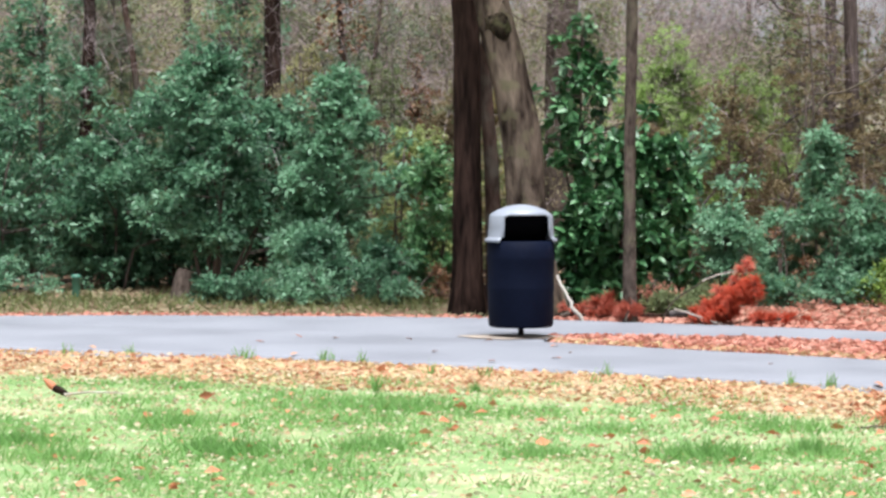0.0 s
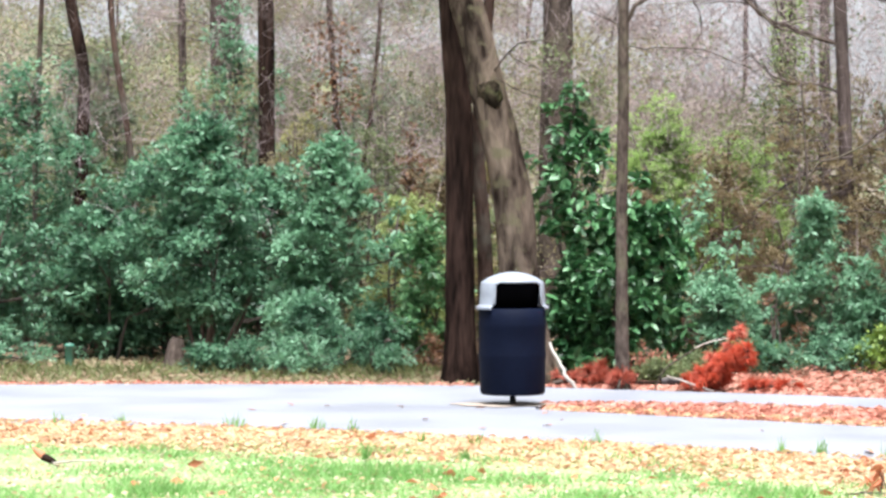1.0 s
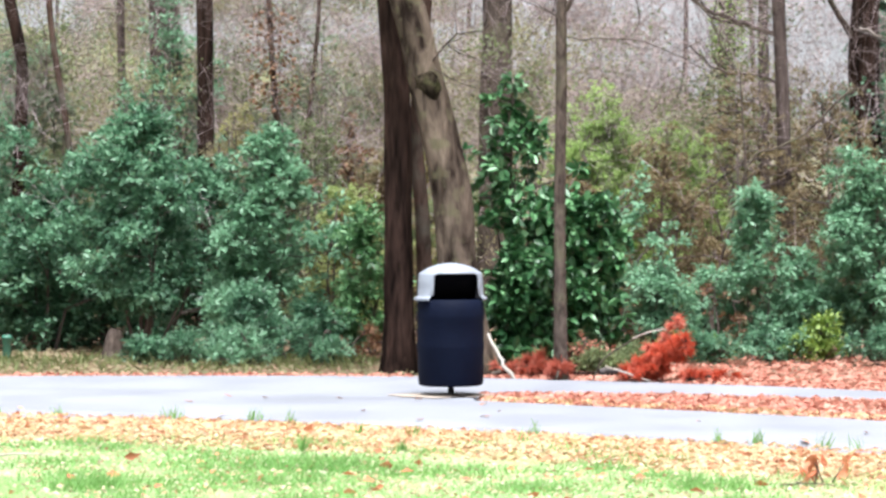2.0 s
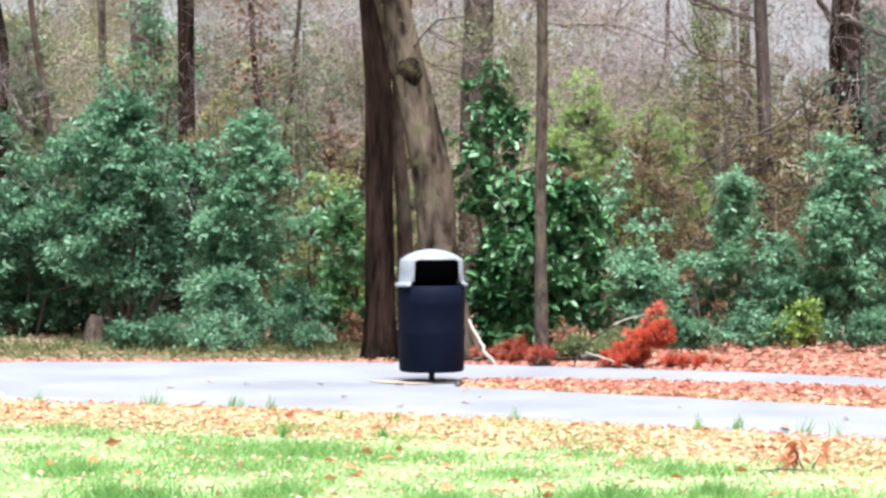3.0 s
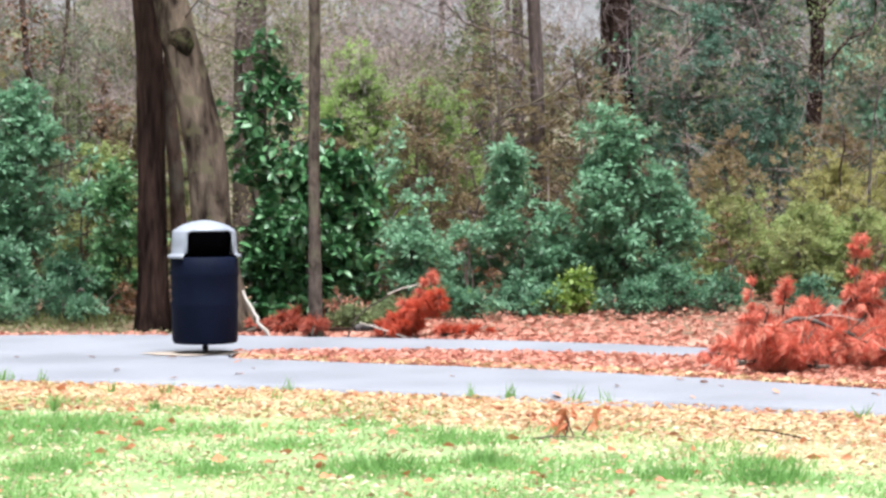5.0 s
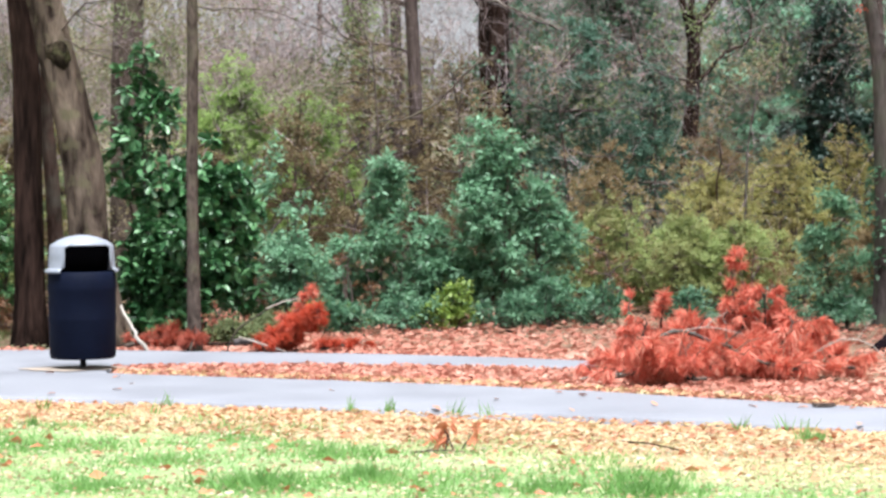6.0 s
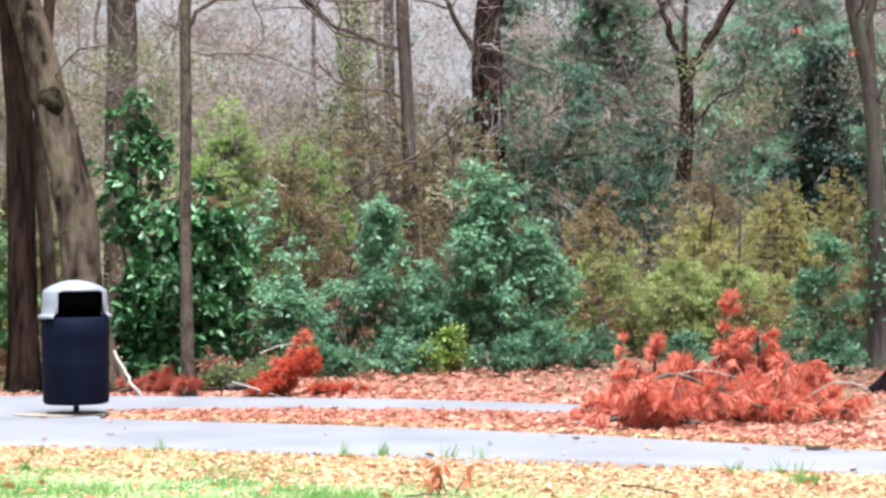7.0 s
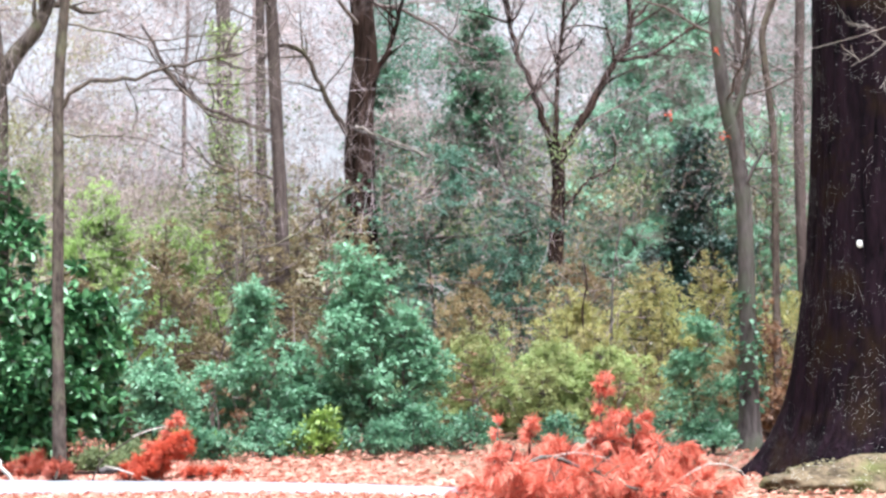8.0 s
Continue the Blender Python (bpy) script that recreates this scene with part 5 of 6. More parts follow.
# ---- deeper wood ----
def far_wood():
    rng = np.random.default_rng(7)
    protos = []
    for k in range(4):
        protos.append(tree("far_tree", "bare grey-brown tree far in the wood", [(-30 - k, 70, 0), (-30 - k + rng.normal(0, 0.1), 70, 4), (-30 - k + rng.normal(0, 0.2), 70, 8)], [0.08 + 0.03 * k, 0.07 + 0.028 * k, 0.06 + 0.022 * k], hazed_bark, 200 + k, up=13, twigs=5, crown_from=3.0 + k, reach=3.0, group="far trees", sides=8))
    for _ in range(20):
        y = rng.uniform(56, 94)
        x = rng.uniform(-0.24, 0.52) * y
        k = rng.uniform(0.75, 1.2)
        m = pose(x, y, 0, 0, 0, rng.uniform(0, 360))
        copy_thing(protos[rng.integers(4)], m)
    # fine undergrowth: canes and twigs, and scattered leaves
    def band(name, label, mat, n, y0, y1, top, size, leafy, seed, clumps=0, span=(-0.25, 0.55), low=0.0, gap=None, thin=1.0, slim=0.6):
        g = np.random.default_rng(seed)
        s = Soup()
        m = clumps or n
        y = y0 + (y1 - y0) * g.random(m) ** 1.2
        x = g.uniform(*span, m) * y
        z = low + (top - low) * g.random(m) ** (1.5 if leafy else 1.2)
        if clumps:
            i = g.integers(0, m, n)
            r = g.uniform(0.3, 0.75, m)[i]
            o = g.normal(0, 0.55, (n, 3)) * r[:, None]
            x, y, z = x[i] + o[:, 0], y[i] + o[:, 1], np.abs(z[i] + o[:, 2] * 0.8)
        if gap:
            open_ = (x / y > gap[0]) & (x / y < gap[1]) & (z > 3.2) & (g.random(n) < 0.85)
            x, y, z = x[~open_], y[~open_], z[~open_]
            n = len(x)
        p = np.stack([x, y, z], -1)
        if leafy:
            size = size * np.clip(y / 50, 0.6, 1.25)
            leaves(s, p, unit(g.normal(0, 1, (n, 3))), size * g.uniform(0.6, 1.3, n), size * slim, g, shape="slip")
        else:
            d = unit(np.stack([g.normal(0, 0.6, n), g.normal(0, 0.5, n), g.normal(0.5, 0.5, n)], -1))
            L_, w = (size * g.uniform(0.4, 1.3, n))[:, None], thin * (0.0028 + 0.0038 * g.random(n))[:, None]
            u = unit(np.cross(d, unit(g.normal(0, 1, (n, 3)))))
            v = np.cross(d, u)
            q = p + d * L_
            a = [u, -0.5 * u + 0.87 * v, -0.5 * u - 0.87 * v]
            co = np.stack([p + w * k for k in a] + [q + 0.4 * w * k for k in a], 1).reshape(-1, 3)
            b = np.arange(n)[:, None] * 6
            s.add(co, np.concatenate([b + [0, 1, 4, 3], b + [1, 2, 5, 4], b + [2, 0, 3, 5]], 1).reshape(-1, 4))
        tagged(new(name, s.mesh(name, mat)), label, "undergrowth", kind="stuff")

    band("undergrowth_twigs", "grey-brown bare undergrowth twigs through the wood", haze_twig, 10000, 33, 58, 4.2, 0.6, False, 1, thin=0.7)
    band("canopy_twigs", "bare twigs between the far trees, haze in their colour", haze_twig, 11000, 42, 80, 12, 1.2, False, 2, 700)
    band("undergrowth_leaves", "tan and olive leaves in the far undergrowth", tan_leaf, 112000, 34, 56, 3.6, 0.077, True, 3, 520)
    band("undergrowth_greens", "green leaves in the far undergrowth, paled with haze", haze_leaf, 140000, 34, 66, 4.4, 0.088, True, 4, 560)
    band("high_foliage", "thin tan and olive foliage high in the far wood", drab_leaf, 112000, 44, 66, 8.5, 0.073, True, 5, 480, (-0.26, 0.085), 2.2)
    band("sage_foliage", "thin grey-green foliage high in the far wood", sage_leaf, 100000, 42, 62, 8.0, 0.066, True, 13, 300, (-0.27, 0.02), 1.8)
    band("evergreen_haze", "grey-green evergreen foliage deep in the wood, muted with haze", mint_leaf, 190000, 40, 55, 8.0, 0.08, True, 7, 300, (0.19, 0.385), 1.2, (0.252, 0.285))
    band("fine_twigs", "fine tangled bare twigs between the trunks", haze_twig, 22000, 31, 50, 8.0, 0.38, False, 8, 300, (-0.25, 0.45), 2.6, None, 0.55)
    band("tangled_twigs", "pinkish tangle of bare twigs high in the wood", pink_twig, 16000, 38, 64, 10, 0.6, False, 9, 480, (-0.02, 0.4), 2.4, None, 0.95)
    band("twig_gauze", "gauze of the finest twigs high in the wood, paled as haze", hazed_gauze, 85000, 38, 60, 10, 0.4, True, 12, 420, (-0.25, 0.42), 2.6, None, 1.0, 0.018)
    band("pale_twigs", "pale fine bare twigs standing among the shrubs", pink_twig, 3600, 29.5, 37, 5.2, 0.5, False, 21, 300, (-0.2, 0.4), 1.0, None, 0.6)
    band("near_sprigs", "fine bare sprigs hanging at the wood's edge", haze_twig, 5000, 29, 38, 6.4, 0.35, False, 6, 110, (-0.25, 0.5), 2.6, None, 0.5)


far_wood()


# ---- fallen leaves, grass ----
def fallen(name, label, mat, n, x0, x1, lo, hi, size, seed, lift=0.012, pile=0.02, thin=1.0):
    """Curled fallen leaves lying between two lines."""
    g = np.random.default_rng(seed)
    x = g.uniform(x0, x1, n)
    f = g.random(n)
    a, b = np.array([lo(q) for q in x]), np.array([hi(q) for q in x])
    y = a + (b - a) * f ** thin
    z = lift + pile * g.random(n)
    th = g.uniform(0, 2 * np.pi, n)
    ax = np.stack([np.cos(th), np.sin(th), g.normal(0.02, 0.08, n)], -1)
    s = Soup()
    L_ = size * g.uniform(0.6, 1.3, n)
    leaves(s, np.stack([x, y, z], -1), ax, L_, L_ * 0.55, g, 0.15, 0.12)
    tagged(new(name, s.mesh(name, mat)), label, "fallen leaves", kind="stuff")


fallen("verge_leaves", "straw and orange fallen leaves along the path's verge", straw_leaf, 10000, -5, 7, lambda x: near_side(x) - 2.3, lambda x: near_side(x) - 0.04, 0.058, 21, -0.015, 0.012)
fallen("lawn_leaves", "scattered pale and brown fallen leaves on the lawn", cream_leaf, 15000, -4, 6, lambda x: 11.2, lambda x: near_side(x) - 1.0, 0.04, 22, -0.01, 0.015)
fallen("median_leaves", "salmon-brown fallen leaves between the two paths", salmon_leaf, 8000, 0.85, 7.2, lambda x: main_far_side(x) + 0.05, lambda x: branch_near_side(x) + 0.05 if x < 5 else main_far_side(x) + 2.5, 0.085, 23, -0.01, 0.02)
fallen("yellow_leaves", "yellow and orange leaves strewn along the path's edge", straw_leaf, 1900, 0.85, 7.2, lambda x: main_far_side(x) + 0.04, lambda x: main_far_side(x) + 0.55, 0.07, 28, 0.0, 0.02)
fallen("large_leaves", "larger orange-brown leaves on the lawn", rust_leaf, 260, -3.5, 5.5, lambda x: 11.0, lambda x: near_side(x) - 0.4, 0.085, 29, 0.0, 0.015)
fallen("pale_leaves", "small pale leaves round the great trunk's foot", tan_leaf, 500, 7.2, 9.6, lambda x: 19.9, lambda x: 21.4, 0.05, 30, 0.0, 0.03)
stray = [blade_mesh("fallen_leaf", stray_leaf, 0.085, 0.05, c) for c in (-0.2, 0.15, 0.3)]
g = np.random.default_rng(24)
for i in range(26):
    x = g.uniform(-3.5, 6.5)
    y = near_side(x) + (main_far_side(x) - near_side(x)) * g.beta(0.6, 0.8)
    ob = new("fallen_leaf", stray[i % 3])
    ob.matrix_world = pose(x, y, 0.03, g.normal(0, 8), g.normal(0, 8), g.uniform(0, 360))
    tagged(ob, "dry reddish-brown leaf lying on the pavement", "fallen leaf", "leaves on the pavement")
fallen("wood_edge_leaves", "red-brown fallen leaves at the wood's edge", salmon_leaf, 15000, 0.6, 11, lambda x: branch_far_side(x) + 0.03 if x < 5 else main_far_side(x) + 1.5, lambda x: 29.5, 0.085, 25, -0.015, 0.03, 1.6)


fallen("edge_leaves", "line of pinkish leaves along the pavement's far edge", salmon_leaf, 1500, -8, 0.7, lambda x: branch_far_side(x) - 0.12, lambda x: branch_far_side(x) + 0.3, 0.08, 26, -0.01, 0.02)
fallen("litter_leaves", "dull brown leaf litter under the laurels", tan_leaf, 7000, -8, 0.9, lambda x: branch_far_side(x) + 0.2, lambda x: 31.0, 0.085, 27, -0.02, 0.03)


def build_grass():
    g = np.random.default_rng(31)
    n = 300000
    y = 10.8 + 9.5 * g.random(n) ** 1.1
    x = g.uniform(-0.24, 0.42, n) * y
    edge = np.array([near_side(q) for q in x])
    patch = np.sin(x * 1.7 + y * 0.9) + np.sin(y * 2.3 - x * 1.1 + 1) + np.sin(x * 3.7 - y * 0.6)
    keep = (y < edge - 1.6 + 0.3 * patch) & (g.random(n) < (0.52 + 0.42 * patch) * (1 - 0.75 * np.clip((x - 2.1) / 2.2, 0, 1)))
    x, y = x[keep], y[keep]
    n = len(x)
    s = Soup()
    ax = np.stack([g.normal(0, 0.9, n), g.normal(0, 0.6, n), np.ones(n)], -1)
    leaves(s, np.stack([x, y, np.full(n, -0.035)], -1), ax, g.uniform(0.018, 0.042, n), 0.006, g, 0.1, 0.2, "slip")
    tagged(new("lawn_grass", s.mesh("lawn_grass", grass_blade)), "short bright green lawn grass with bare patches", "grass", kind="stuff")
    # longer grass in soft patches, taller clumps, and thin tufts by the path's edge
    s = Soup()

    def clump(tx, ty, rx, ry, tall, k, spread=0.4):
        p = np.stack([tx + g.normal(0, rx, k), ty + g.normal(0, ry, k), np.full(k, -0.03)], -1)
        ax = np.stack([g.normal(0, spread, k), g.normal(0, spread, k), np.ones(k)], -1)
        leaves(s, p, ax, tall * g.uniform(0.45, 1.1, k), 0.0048, g, 0.1, 0.3, "slip")

    for _ in range(190):
        ty = g.uniform(11.2, 18.4)
        tx = g.uniform(-0.2, 0.38) * ty
        if ty > near_side(tx) - 1.2 or g.random() < (tx - 1.5) / 4:
            continue
        k = g.integers(40, 260)
        r = 0.014 * math.sqrt(k) * g.uniform(0.5, 1.1)
        clump(tx, ty, r * 1.15, r, g.uniform(0.05, 0.09), k)
    for tx, ty, r, tall in ((-0.55, 16.5, 0.42, 0.09), (-0.57, 17.4, 0.012, 0.14), (0.1, 17.3, 0.02, 0.1), (-1.25, 13.8, 0.2, 0.14), (-1.7, 15.2, 0.16, 0.12), (-0.48, 14.0, 0.14, 0.11), (1.22, 13.6, 0.2, 0.13), (1.86, 14.9, 0.26, 0.1), (1.84, 13.75, 0.08, 0.12), (0.4, 13.7, 0.14, 0.09), (-2.12, 13.5, 0.22, 0.1), (-2.45, 14.3, 0.2, 0.1), (2.7, 13.1, 0.16, 0.1), (3.16, 12.8, 0.14, 0.13), (4.75, 15.1, 0.05, 0.1), (3.28, 13.5, 0.18, 0.09), (0.9, 14.9, 0.3, 0.07), (-1.0, 15.4, 0.4, 0.07), (0.35, 15.9, 0.3, 0.07)):
        clump(tx, ty, r * 0.8, r * 0.6, tall, int((12 if r < 0.03 else 40) + 2400 * r), 0.12 if r < 0.1 else 0.33)
    for tx, dy in ((-1.7, 0.05), (-1.62, 0.1), (-1.02, 0.06), (-0.97, 0.1), (-0.72, 0.05), (1.06, 0.2), (0.95, 0.9), (2.29, 0.1), (2.54, 0.05), (2.92, 0.08), (3.14, 0.1), (4.5, 0.4), (4.78, 0.25), (4.85, 0.4), (-2.6, 0.1), (-3.1, 0.3), (-0.2, 0.9), (0.2, 0.8)):
        clump(tx, near_side(tx) - dy, 0.024, 0.02, 0.135, 13, 0.12)
    tagged(new("grass_tufts", s.mesh("grass_tufts", tuft_blade)), "taller darker grass tufts in the lawn and along the verge", "grass", kind="stuff")
    s = Soup()
    k = 3200
    x = g.uniform(-7, -0.1, k)
    y = g.uniform(25.4, 28.3, k)
    keep = g.random(k) < (y - 25.2) / 2.5
    x, y = x[keep], y[keep]
    k = len(x)
    leaves(s, np.stack([x, y, np.full(k, -0.02)], -1), np.stack([g.normal(0, 0.5, k), g.normal(0, 0.5, k), np.ones(k)], -1), g.uniform(0.06, 0.18, k), 0.008, g, 0.1, 0.3)
    tagged(new("wood_edge_grass", s.mesh("wood_edge_grass", dry_blade)), "rough grass below the laurel shrubs", "grass", kind="stuff")


build_grass()


def soil_patch():
    """Bare soil round the bin's post."""
    s = Soup()
    a = np.linspace(0, 2 * np.pi, 40, endpoint=False)
    r = 1 + 0.12 * np.sin(3 * a) + 0.08 * np.sin(7 * a + 1)
    ring = lambda k, z: np.stack([0.47 + 0.42 * k * r * np.cos(a), 22.1 + 0.25 * k * r * np.sin(a), np.full(40, z)], -1)
    co = np.concatenate([ring(1, 0.018), ring(0.8, 0.025), ring(0.4, 0.027), ring(0.02, 0.028)])
    i, j = np.meshgrid(np.arange(3), np.arange(40), indexing="ij")
    k = (j + 1) % 40
    s.add(co, np.stack([i * 40 + j, i * 40 + k, (i + 1) * 40 + k, (i + 1) * 40 + j], -1).reshape(-1, 4))
    tagged(new("ground_soil", s.mesh("ground_soil", plain_material("soil", (0.29, 0.24, 0.2), 0.9, 0, 0.4, 9, 0.5), True)), "bare brown soil round the bin's post", "ground", kind="structure")


soil_patch()


# ---- dead pine branches ----
def dead_branch(parent, p0, way, length, g, high=0.35, tufts=46, reach=1.0, mat=red_needle, hang=0.7):
    """One felled pine branch: short shoots, each with a drooping mop of long dead needles."""
    wood, nd = Soup(), Soup()
    k = 9
    d = unit(way)
    pts = [np.array(p0, float)]
    for i in range(k):
        d = unit(d + g.normal(0, 0.12, 3) + [0, 0, 0.03])
        q = pts[-1] + d * length / k
        q[2] = max(q[2], 0.03)
        pts.append(q)
    pts = np.array(pts)
    tube(wood, pts, np.linspace(0.018, 0.006, k + 1), 6)
    for i in range(tufts):
        j = g.integers(1, k + 1)
        side = unit(g.normal(0, 1, 3) * [1, 1, 0.5] + [0, 0, 0.8])
        e = pts[j] + side * g.uniform(0.1, 0.4) * reach * [1, 1, high / 0.35]
        e[2] = max(e[2], 0.08)
        tube(wood, np.array([pts[j], (pts[j] + e) / 2 + [0, 0, 0.03], e]), [0.006, 0.0045, 0.003], 3)
        m = 140
        s = g.random(m)[:, None] ** 0.6
        pos = pts[j] + (e - pts[j]) * (0.45 + 0.6 * s)
        ax = unit(e - pts[j]) * g.uniform(0.3, 0.9) + g.normal(0, 0.36, (m, 3)) - [0, 0, hang * g.uniform(-0.5, 1.2)]
        L_ = g.uniform(0.05, 0.17, m) * (0.5 + 0.5 * reach)
        L_ = np.minimum(L_, np.maximum(0.03, pos[:, 2] * 1.1))
        leaves(nd, pos, ax, L_, 0.0055, g, 0.1, 0.3, "slip")
    b = part("branch", wood.mesh("branch", grey_bark), parent)
    part("needles", nd.mesh("needles", mat), b, "red-brown dead pine needles", "stuff")


def brush_pile():
    g = np.random.default_rng(77)
    cx, cy = 5.38, 19.95
    root = thing("brush_pile", (cx, cy, 0), "heap of felled pine branches with red-brown dead needles", "brush pile")
    for i in range(23):
        u = (i + 0.5) / 23
        x = -0.72 + 1.72 * u + g.normal(0, 0.08)
        y = g.uniform(-0.6, 0.5)
        a = g.uniform(-0.6, 0.6) + (math.pi if g.random() < 0.5 else 0)
        dead_branch(root, (x - 0.3 * math.cos(a), y - 0.2 * math.sin(a), 0.03 + 0.06 * g.random()), (math.cos(a), 0.6 * math.sin(a), 0.02), g.uniform(0.45, 0.8), g, 0.3 - 0.1 * u, int(26 - 13 * u), 0.75, hang=1.6)
    for x, w, ln, t, r in ((0.2, (0.08, 0.1, 1.0), 0.9, 15, 0.3), (0.24, (0.02, 0.0, 1.0), 0.66, 16, 0.4), (0.32, (0.1, 0.0, 1.0), 0.55, 16, 0.42), (0.12, (-0.05, 0.1, 0.9), 0.45, 14, 0.4), (0.5, (0.1, 0.0, 0.9), 0.58, 13, 0.32), (0.58, (0.02, 0.0, 0.9), 0.45, 12, 0.36), (0.8, (0.05, 0.0, 0.9), 0.36, 12, 0.34),
                           (-0.36, (-0.02, 0.1, 1.0), 0.52, 6, 0.24), (-0.62, (-0.02, 0.1, 1.0), 0.5, 6, 0.24), (-0.2, (-0.05, 0.0, 1.0), 0.36, 10, 0.34), (-0.5, (0.0, 0.0, 1.0), 0.34, 10, 0.34), (1.0, (0.1, 0.0, 0.9), 0.26, 8, 0.3)):
        dead_branch(root, (x, 0.15, 0.1), w, ln, g, 0.3, t, r, hang=1.1)
    for x, tall in ((-0.12, 0.68), (-0.06, 0.56), (0.02, 0.6), (-0.55, 0.5)):
        b = Soup()
        tube(b, np.array([(x, 0.1, 0.1), (x - 0.01, 0.1, tall * 0.6), (x + 0.02, 0.1, tall)]), [0.005, 0.004, 0.002], 4)
        part("bare_stick", b.mesh("bare_stick", grey_bark, True), root, "upright bare twig")
    b = Soup()
    q = curve_points([(-0.55, -0.55, 0.32), (-0.4, -0.55, 0.4), (-0.24, -0.55, 0.38), (-0.11, -0.55, 0.32), (0.07, -0.55, 0.27)], 0.06)
    tube(b, q, np.linspace(0.02, 0.011, len(q)), 8, 0.1, 3)
    for k in (4, 8):
        grow(b, q[k], (0.4, -0.2, 0.6), 0.22, 0.006, g, 1, 2)
    part("bough", b.mesh("bough", ash_bark, True), root, "mottled grey bough")
    for p in ([(-1.05, -0.2, 0.02), (-0.85, -0.4, 0.08), (-0.6, -0.6, 0.04)], [(-0.4, -0.35, 0.36), (-0.1, -0.42, 0.42), (0.2, -0.38, 0.36)], [(0.75, -0.3, 0.15), (1.0, -0.35, 0.3), (1.25, -0.4, 0.25), (1.4, -0.4, 0.05)]):
        b = Soup()
        q = curve_points(p, 0.1)
        tube(b, q, np.linspace(0.006, 0.003, len(q)), 6)
        grow(b, q[len(q) // 2], (0.3, -0.2, 0.6), 0.2, 0.004, g, 1, 2)
        part("bare_stick", b.mesh("bare_stick", pale_wood, True), root, "pale bare stick")


brush_pile()


def small_brush():
    g = np.random.default_rng(78)
    root = thing("dead_sapling", (2.28, 23.95, 0), "small felled pine top with rust-red needles", "brush pile")
    for x, z, w, ln, t, r in ((-0.05, 0.05, (1, 0.0, 0.55), 0.58, 40, 0.34), (0.0, 0.04, (1, 0.1, 0.3), 0.46, 34, 0.32), (0.1, 0.12, (1, -0.1, 0.65), 0.45, 30, 0.32), (0.05, 0.04, (1, 0.2, 0.12), 0.3, 22, 0.3), (0.14, 0.28, (1, 0.1, 0.45), 0.36, 9, 0.24), (-0.08, 0.04, (1, -0.2, 0.2), 0.34, 20, 0.28)):
        dead_branch(root, (x, g.uniform(-0.1, 0.1), z), w, ln, g, 0.28, t, r, red_needle if t < 10 else rust_needle, 0.4)
    for p, r in (([(0.0, 0.0, 0.4), (0.15, 0.0, 0.46), (0.32, 0.0, 0.49)], 0.008), ([(-0.27, -0.12, 0.15), (-0.1, -0.14, 0.1), (0.1, -0.16, 0.03), (0.16, -0.17, 0.012)], 0.009)):
        b = Soup()
        q = curve_points(p, 0.06)
        tube(b, q, np.linspace(r, r * 0.5, len(q)), 6)
        part("bare_stick", b.mesh("bare_stick", pale_wood, True), root, "pale bare stick")
    spur = thing("dead_spray", (2.95, 23.75, 0), "flat spray of rust-red pine needles in the leaves", "dead plant")
    dead_branch(spur, (-0.2, 0, 0.03), (1, 0, 0.1), 0.38, g, 0.12, 12, 0.25, rust_needle, 0.3)
    for x, y, w, t, r, up in ((1.28, 24.75, 0.55, 9, 0.34, 0.06), (1.48, 24.85, 0.4, 6, 0.5, 0.2), (1.63, 24.16, 0.1, 5, 0.4, 1.2)):
        fern = thing("dead_fern", (x, y, 0), "clump of rusty dead bracken at the thin tree's foot", "dead plant")
        for k in (-1, 1):
            dead_branch(fern, (-w / 2, 0.06 * k, 0.03), (w, 0.05 * k, up * w), w, g, 0.22, t, r, fern_needle, 0.2)


small_brush()


def dead_twig():
    """A broken oak twig with dry leaves standing in the lawn."""
    g = np.random.default_rng(79)
    root = thing("oak_twig", (2.47, 14.94, 0), "broken oak twig with dry rust-orange leaves in the grass", "twig")
    s = Soup()
    tips = []
    for p, w in (((-0.15, 0, 0.0), (1, 0, 0.1)), ((0.05, 0, 0.01), (-0.3, 0, 1)), ((0.1, 0, 0.01), (0.5, 0, 1)), ((0.0, 0, 0.01), (0.15, 0, 1))):
        grow(s, p, w, 0.13, 0.005, g, 1, 2, 0.3, 0.1, 4, tips)
    part("twig", s.mesh("twig", grey_bark), root)
    dry = [blade_mesh("dry_leaf", twig_leaf, 0.07, 0.034, c) for c in (-0.35, 0.2, 0.45)]
    for p, d in tips:
        for k in range(4):
            ob = part("dry_leaf", dry[k % 3], root)
            q = p + g.normal(0, 0.02, 3) + [0, 0, 0.03]
            ob.matrix_local = pose(q[0], q[1], max(0.03, q[2]), g.normal(-75, 25), g.normal(0, 30), g.uniform(0, 360))


dead_twig()


def stick(name, label, pts, r, mat, seed=1, kids=0):
    g = np.random.default_rng(seed)
    base = np.array([pts[0][0], pts[0][1], 0.0])
    root = thing(name, tuple(base), label, "branch")
    s = Soup()
    q = curve_points(pts, 0.06) - base
    q[1:-1] += g.normal(0, r * 0.25, (len(q) - 2, 3))
    tube(s, q, np.linspace(r, r * 0.6, len(q)), 8, 0.08, seed)
    for _ in range(kids):
        i = g.integers(2, len(q) - 1)
        grow(s, q[i], unit(q[i] - q[i - 1]) + unit(g.normal(0, 1, 3)), 0.4, r * 0.4, g, 1, 2)
    part("wood", s.mesh("wood", mat, True), root)


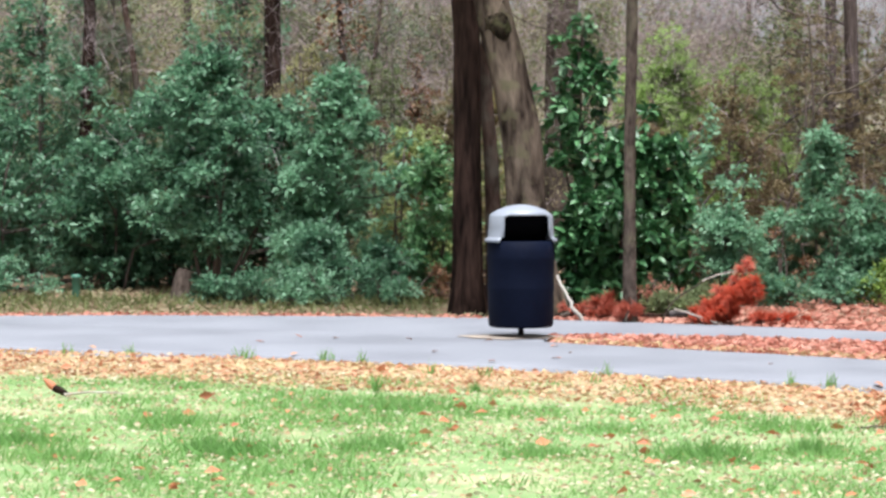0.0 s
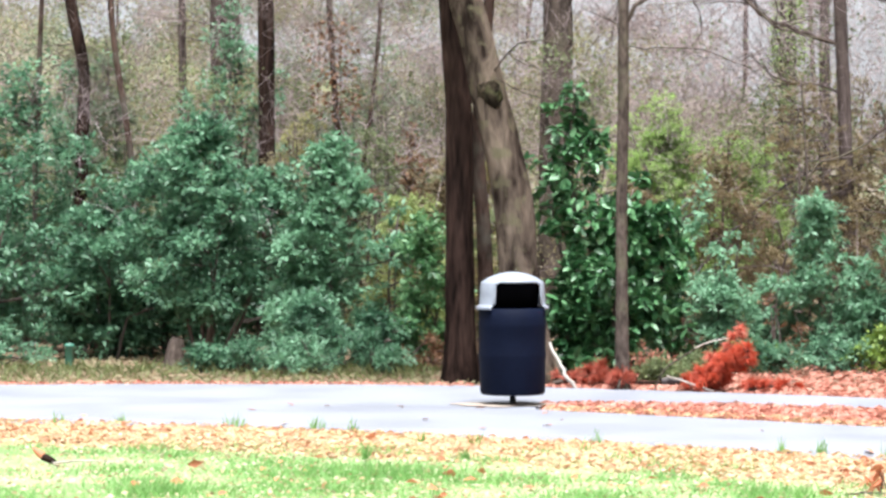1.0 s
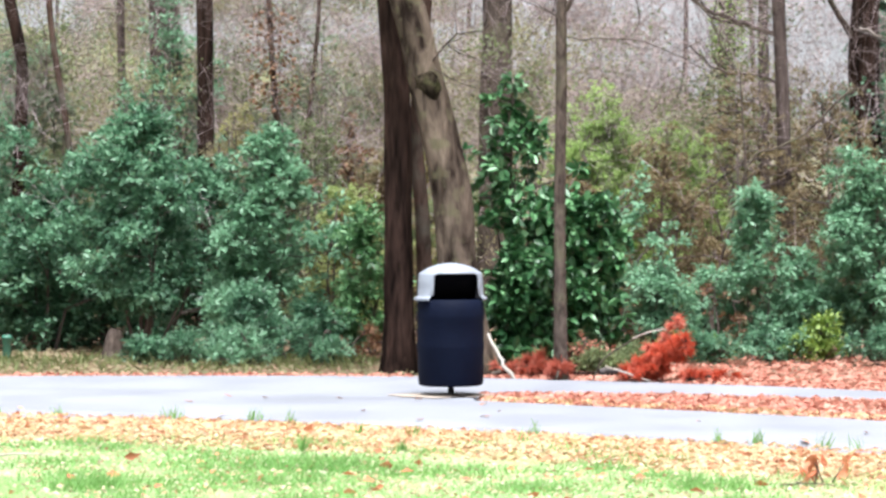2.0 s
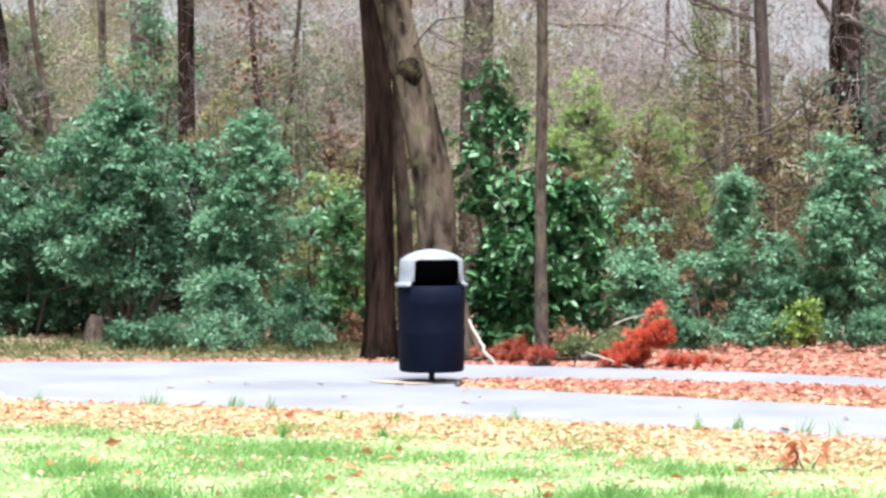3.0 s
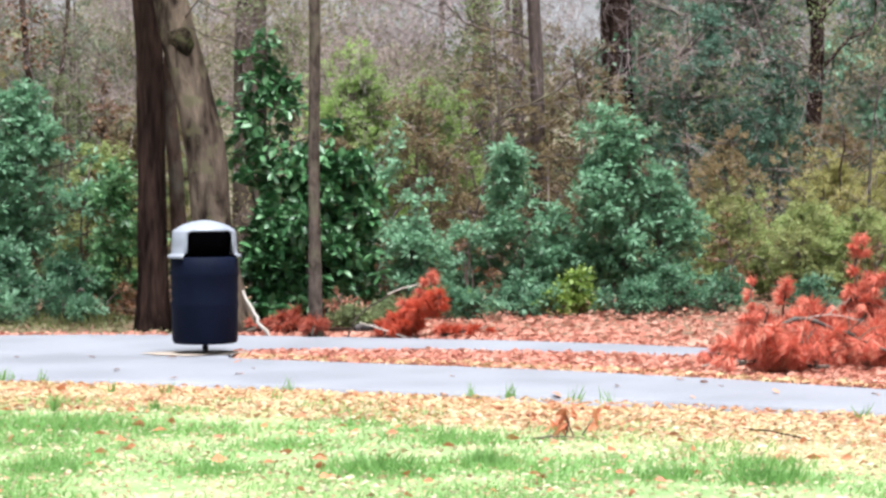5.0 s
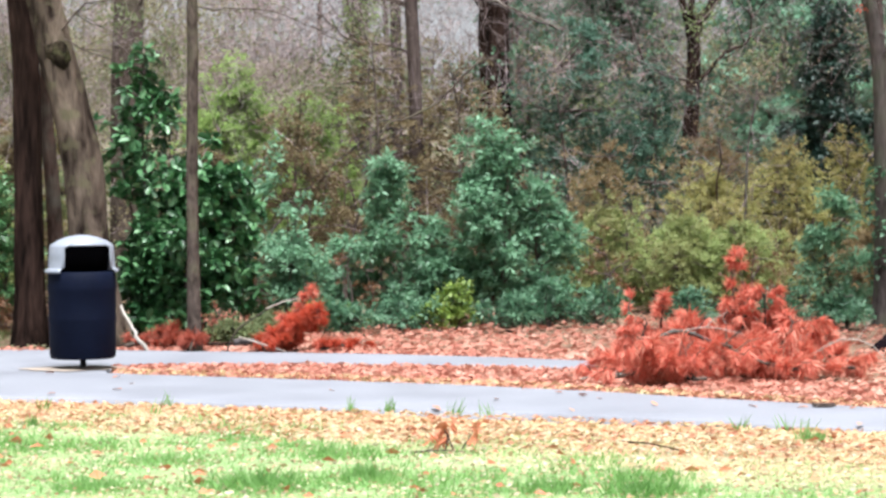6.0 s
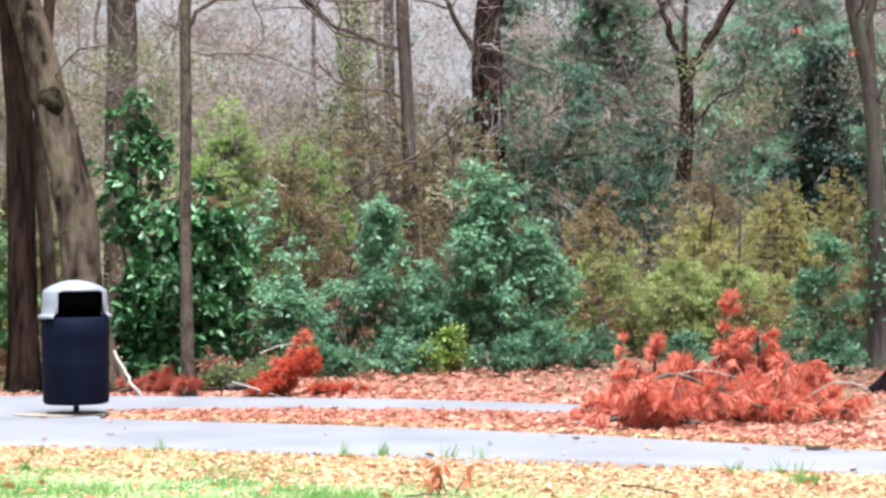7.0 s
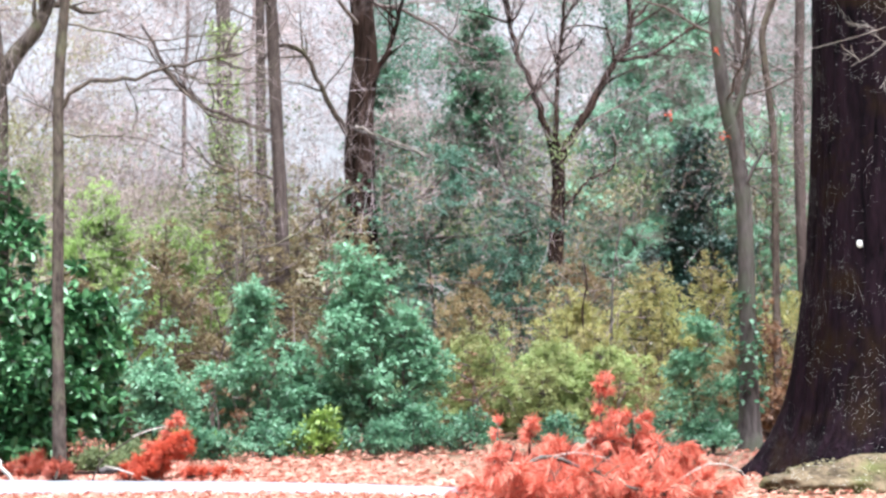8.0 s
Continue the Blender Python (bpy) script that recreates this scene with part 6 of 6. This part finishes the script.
def broken_branch():
    root = thing("broken_branch", (-2.66, 17.08, 0), "short dark broken branch with an orange torn end in the lawn", "branch")
    s, e = Soup(), Soup()
    tube(s, np.array([(0.09, 0, -0.02), (0.04, 0, 0.012), (-0.02, 0, 0.04)]), [0.012, 0.024, 0.026], 10, 0.12, 2)
    tube(e, np.array([(-0.02, 0, 0.04), (-0.055, 0, 0.07), (-0.085, 0, 0.1)]), [0.0262, 0.022, 0.004], 10, 0.2, 5)
    part("wood", s.mesh("wood", dark_bark, True), root)
    part("torn_end", e.mesh("torn_end", rust_leaf, True), root, "orange torn end")


broken_branch()


def wood_chip():
    bm = bmesh.new()
    bmesh.ops.create_cube(bm, size=1)
    bmesh.ops.subdivide_edges(bm, edges=bm.edges, cuts=3, use_grid_fill=True)
    for v in bm.verts:
        v.co = Vector((v.co.x * 0.15, v.co.y * 0.06, v.co.z * 0.02 + 0.036)) + 0.008 * noise.noise_vector(v.co * 3)
    chip = new("bark_chip", bm_mesh("bark_chip", bm, grey_bark, True))
    chip.location = (5.39, 16.9, 0)
    tagged(chip, "flat grey chip of bark lying on the pavement", "bark chip")


wood_chip()
stick("peeled_stick", "pale peeled stick leaning on the tree's foot", [(1.2, 24.4, 0.0), (1.13, 24.4, 0.1), (1.08, 24.42, 0.18), (1.05, 24.44, 0.26), (0.99, 24.47, 0.34), (0.965, 24.5, 0.43)], 0.02, pale_wood, 3)

stick("fallen_limb", "grey dead limb leaning through the thicket", [(3.6, 30.1, 0.0), (3.9, 30.1, 1.0), (4.21, 30, 2.12), (4.51, 30, 2.29), (4.88, 30, 2.48), (5.29, 30, 2.88), (5.56, 30, 3.01)], 0.018, grey_bark, 5, 5)

stick("dark_stick", "dark rotten stick among the leaves", [(1.6, 24.7, 0.02), (1.85, 24.55, 0.05), (2.15, 24.5, 0.035)], 0.016, dark_bark, 6)
stick("grey_log", "short weathered grey log end among the leaves", [(1.98, 24.0, 0.09), (2.1, 24.0, 0.11), (2.24, 24.02, 0.1)], 0.032, ash_bark, 12)
stick("leaning_branch", "long pale dead branch leaning against the forked trunk", [(2.6, 33.8, 0.0), (3.6, 33.8, 1.3), (4.46, 33.8, 2.05), (5.06, 33.8, 2.34), (5.51, 33.8, 2.62), (5.89, 33.9, 2.96), (6.18, 34.25, 3.2)], 0.018, ash_bark, 43, 5)
stick("lawn_stick", "thin dark stick lying in the grass", [(3.6, 15.25, 0.0), (3.72, 14.9, 0.012), (3.83, 14.5, 0.0)], 0.006, dark_bark, 7)
stick("lawn_stick", "short grey stick at the oak twig's foot", [(2.26, 14.93, 0.0), (2.42, 14.9, 0.012), (2.58, 14.88, 0.0)], 0.005, grey_bark, 8)
stick("pale_stick", "pale weathered stick beside the broken branch", [(-2.6, 17.0, 0.0), (-2.45, 17.02, 0.014), (-2.2, 17.05, 0.0)], 0.008, pale_wood, 9)
stick("grey_twig", "thin grey twig arching over the felled pine top", [(1.92, 24.1, 0.0), (2.02, 24.1, 0.2), (2.24, 24.1, 0.35), (2.46, 24.1, 0.46), (2.67, 24.1, 0.5)], 0.008, grey_bark, 10, 2)


def marker_post():
    root = thing("marker_post", (-4.1, 28.2, 0), "short green plastic marker post in the grass", "post")
    part("post", lathe([(0.045, -0.05), (0.05, 0.22), (0.055, 0.225), (0.055, 0.245), (0.035, 0.262), (0.0, 0.264)], 20, green_plastic, "post"), root)


marker_post()


def stump():
    root = thing("broken_stump", (-2.95, 28.0, 0), "short broken tan tree stump below the laurels", "stump")
    s = Soup()
    pts = np.array([(0, 0, -0.05), (0, 0, 0.05), (0.01, 0, 0.15), (0.03, 0, 0.26), (0.05, 0, 0.33)])
    tube(s, pts, [0.15, 0.11, 0.095, 0.085, 0.06], 14, 0.2, 4)
    part("wood", s.mesh("wood", grey_bark, True), root)


stump()
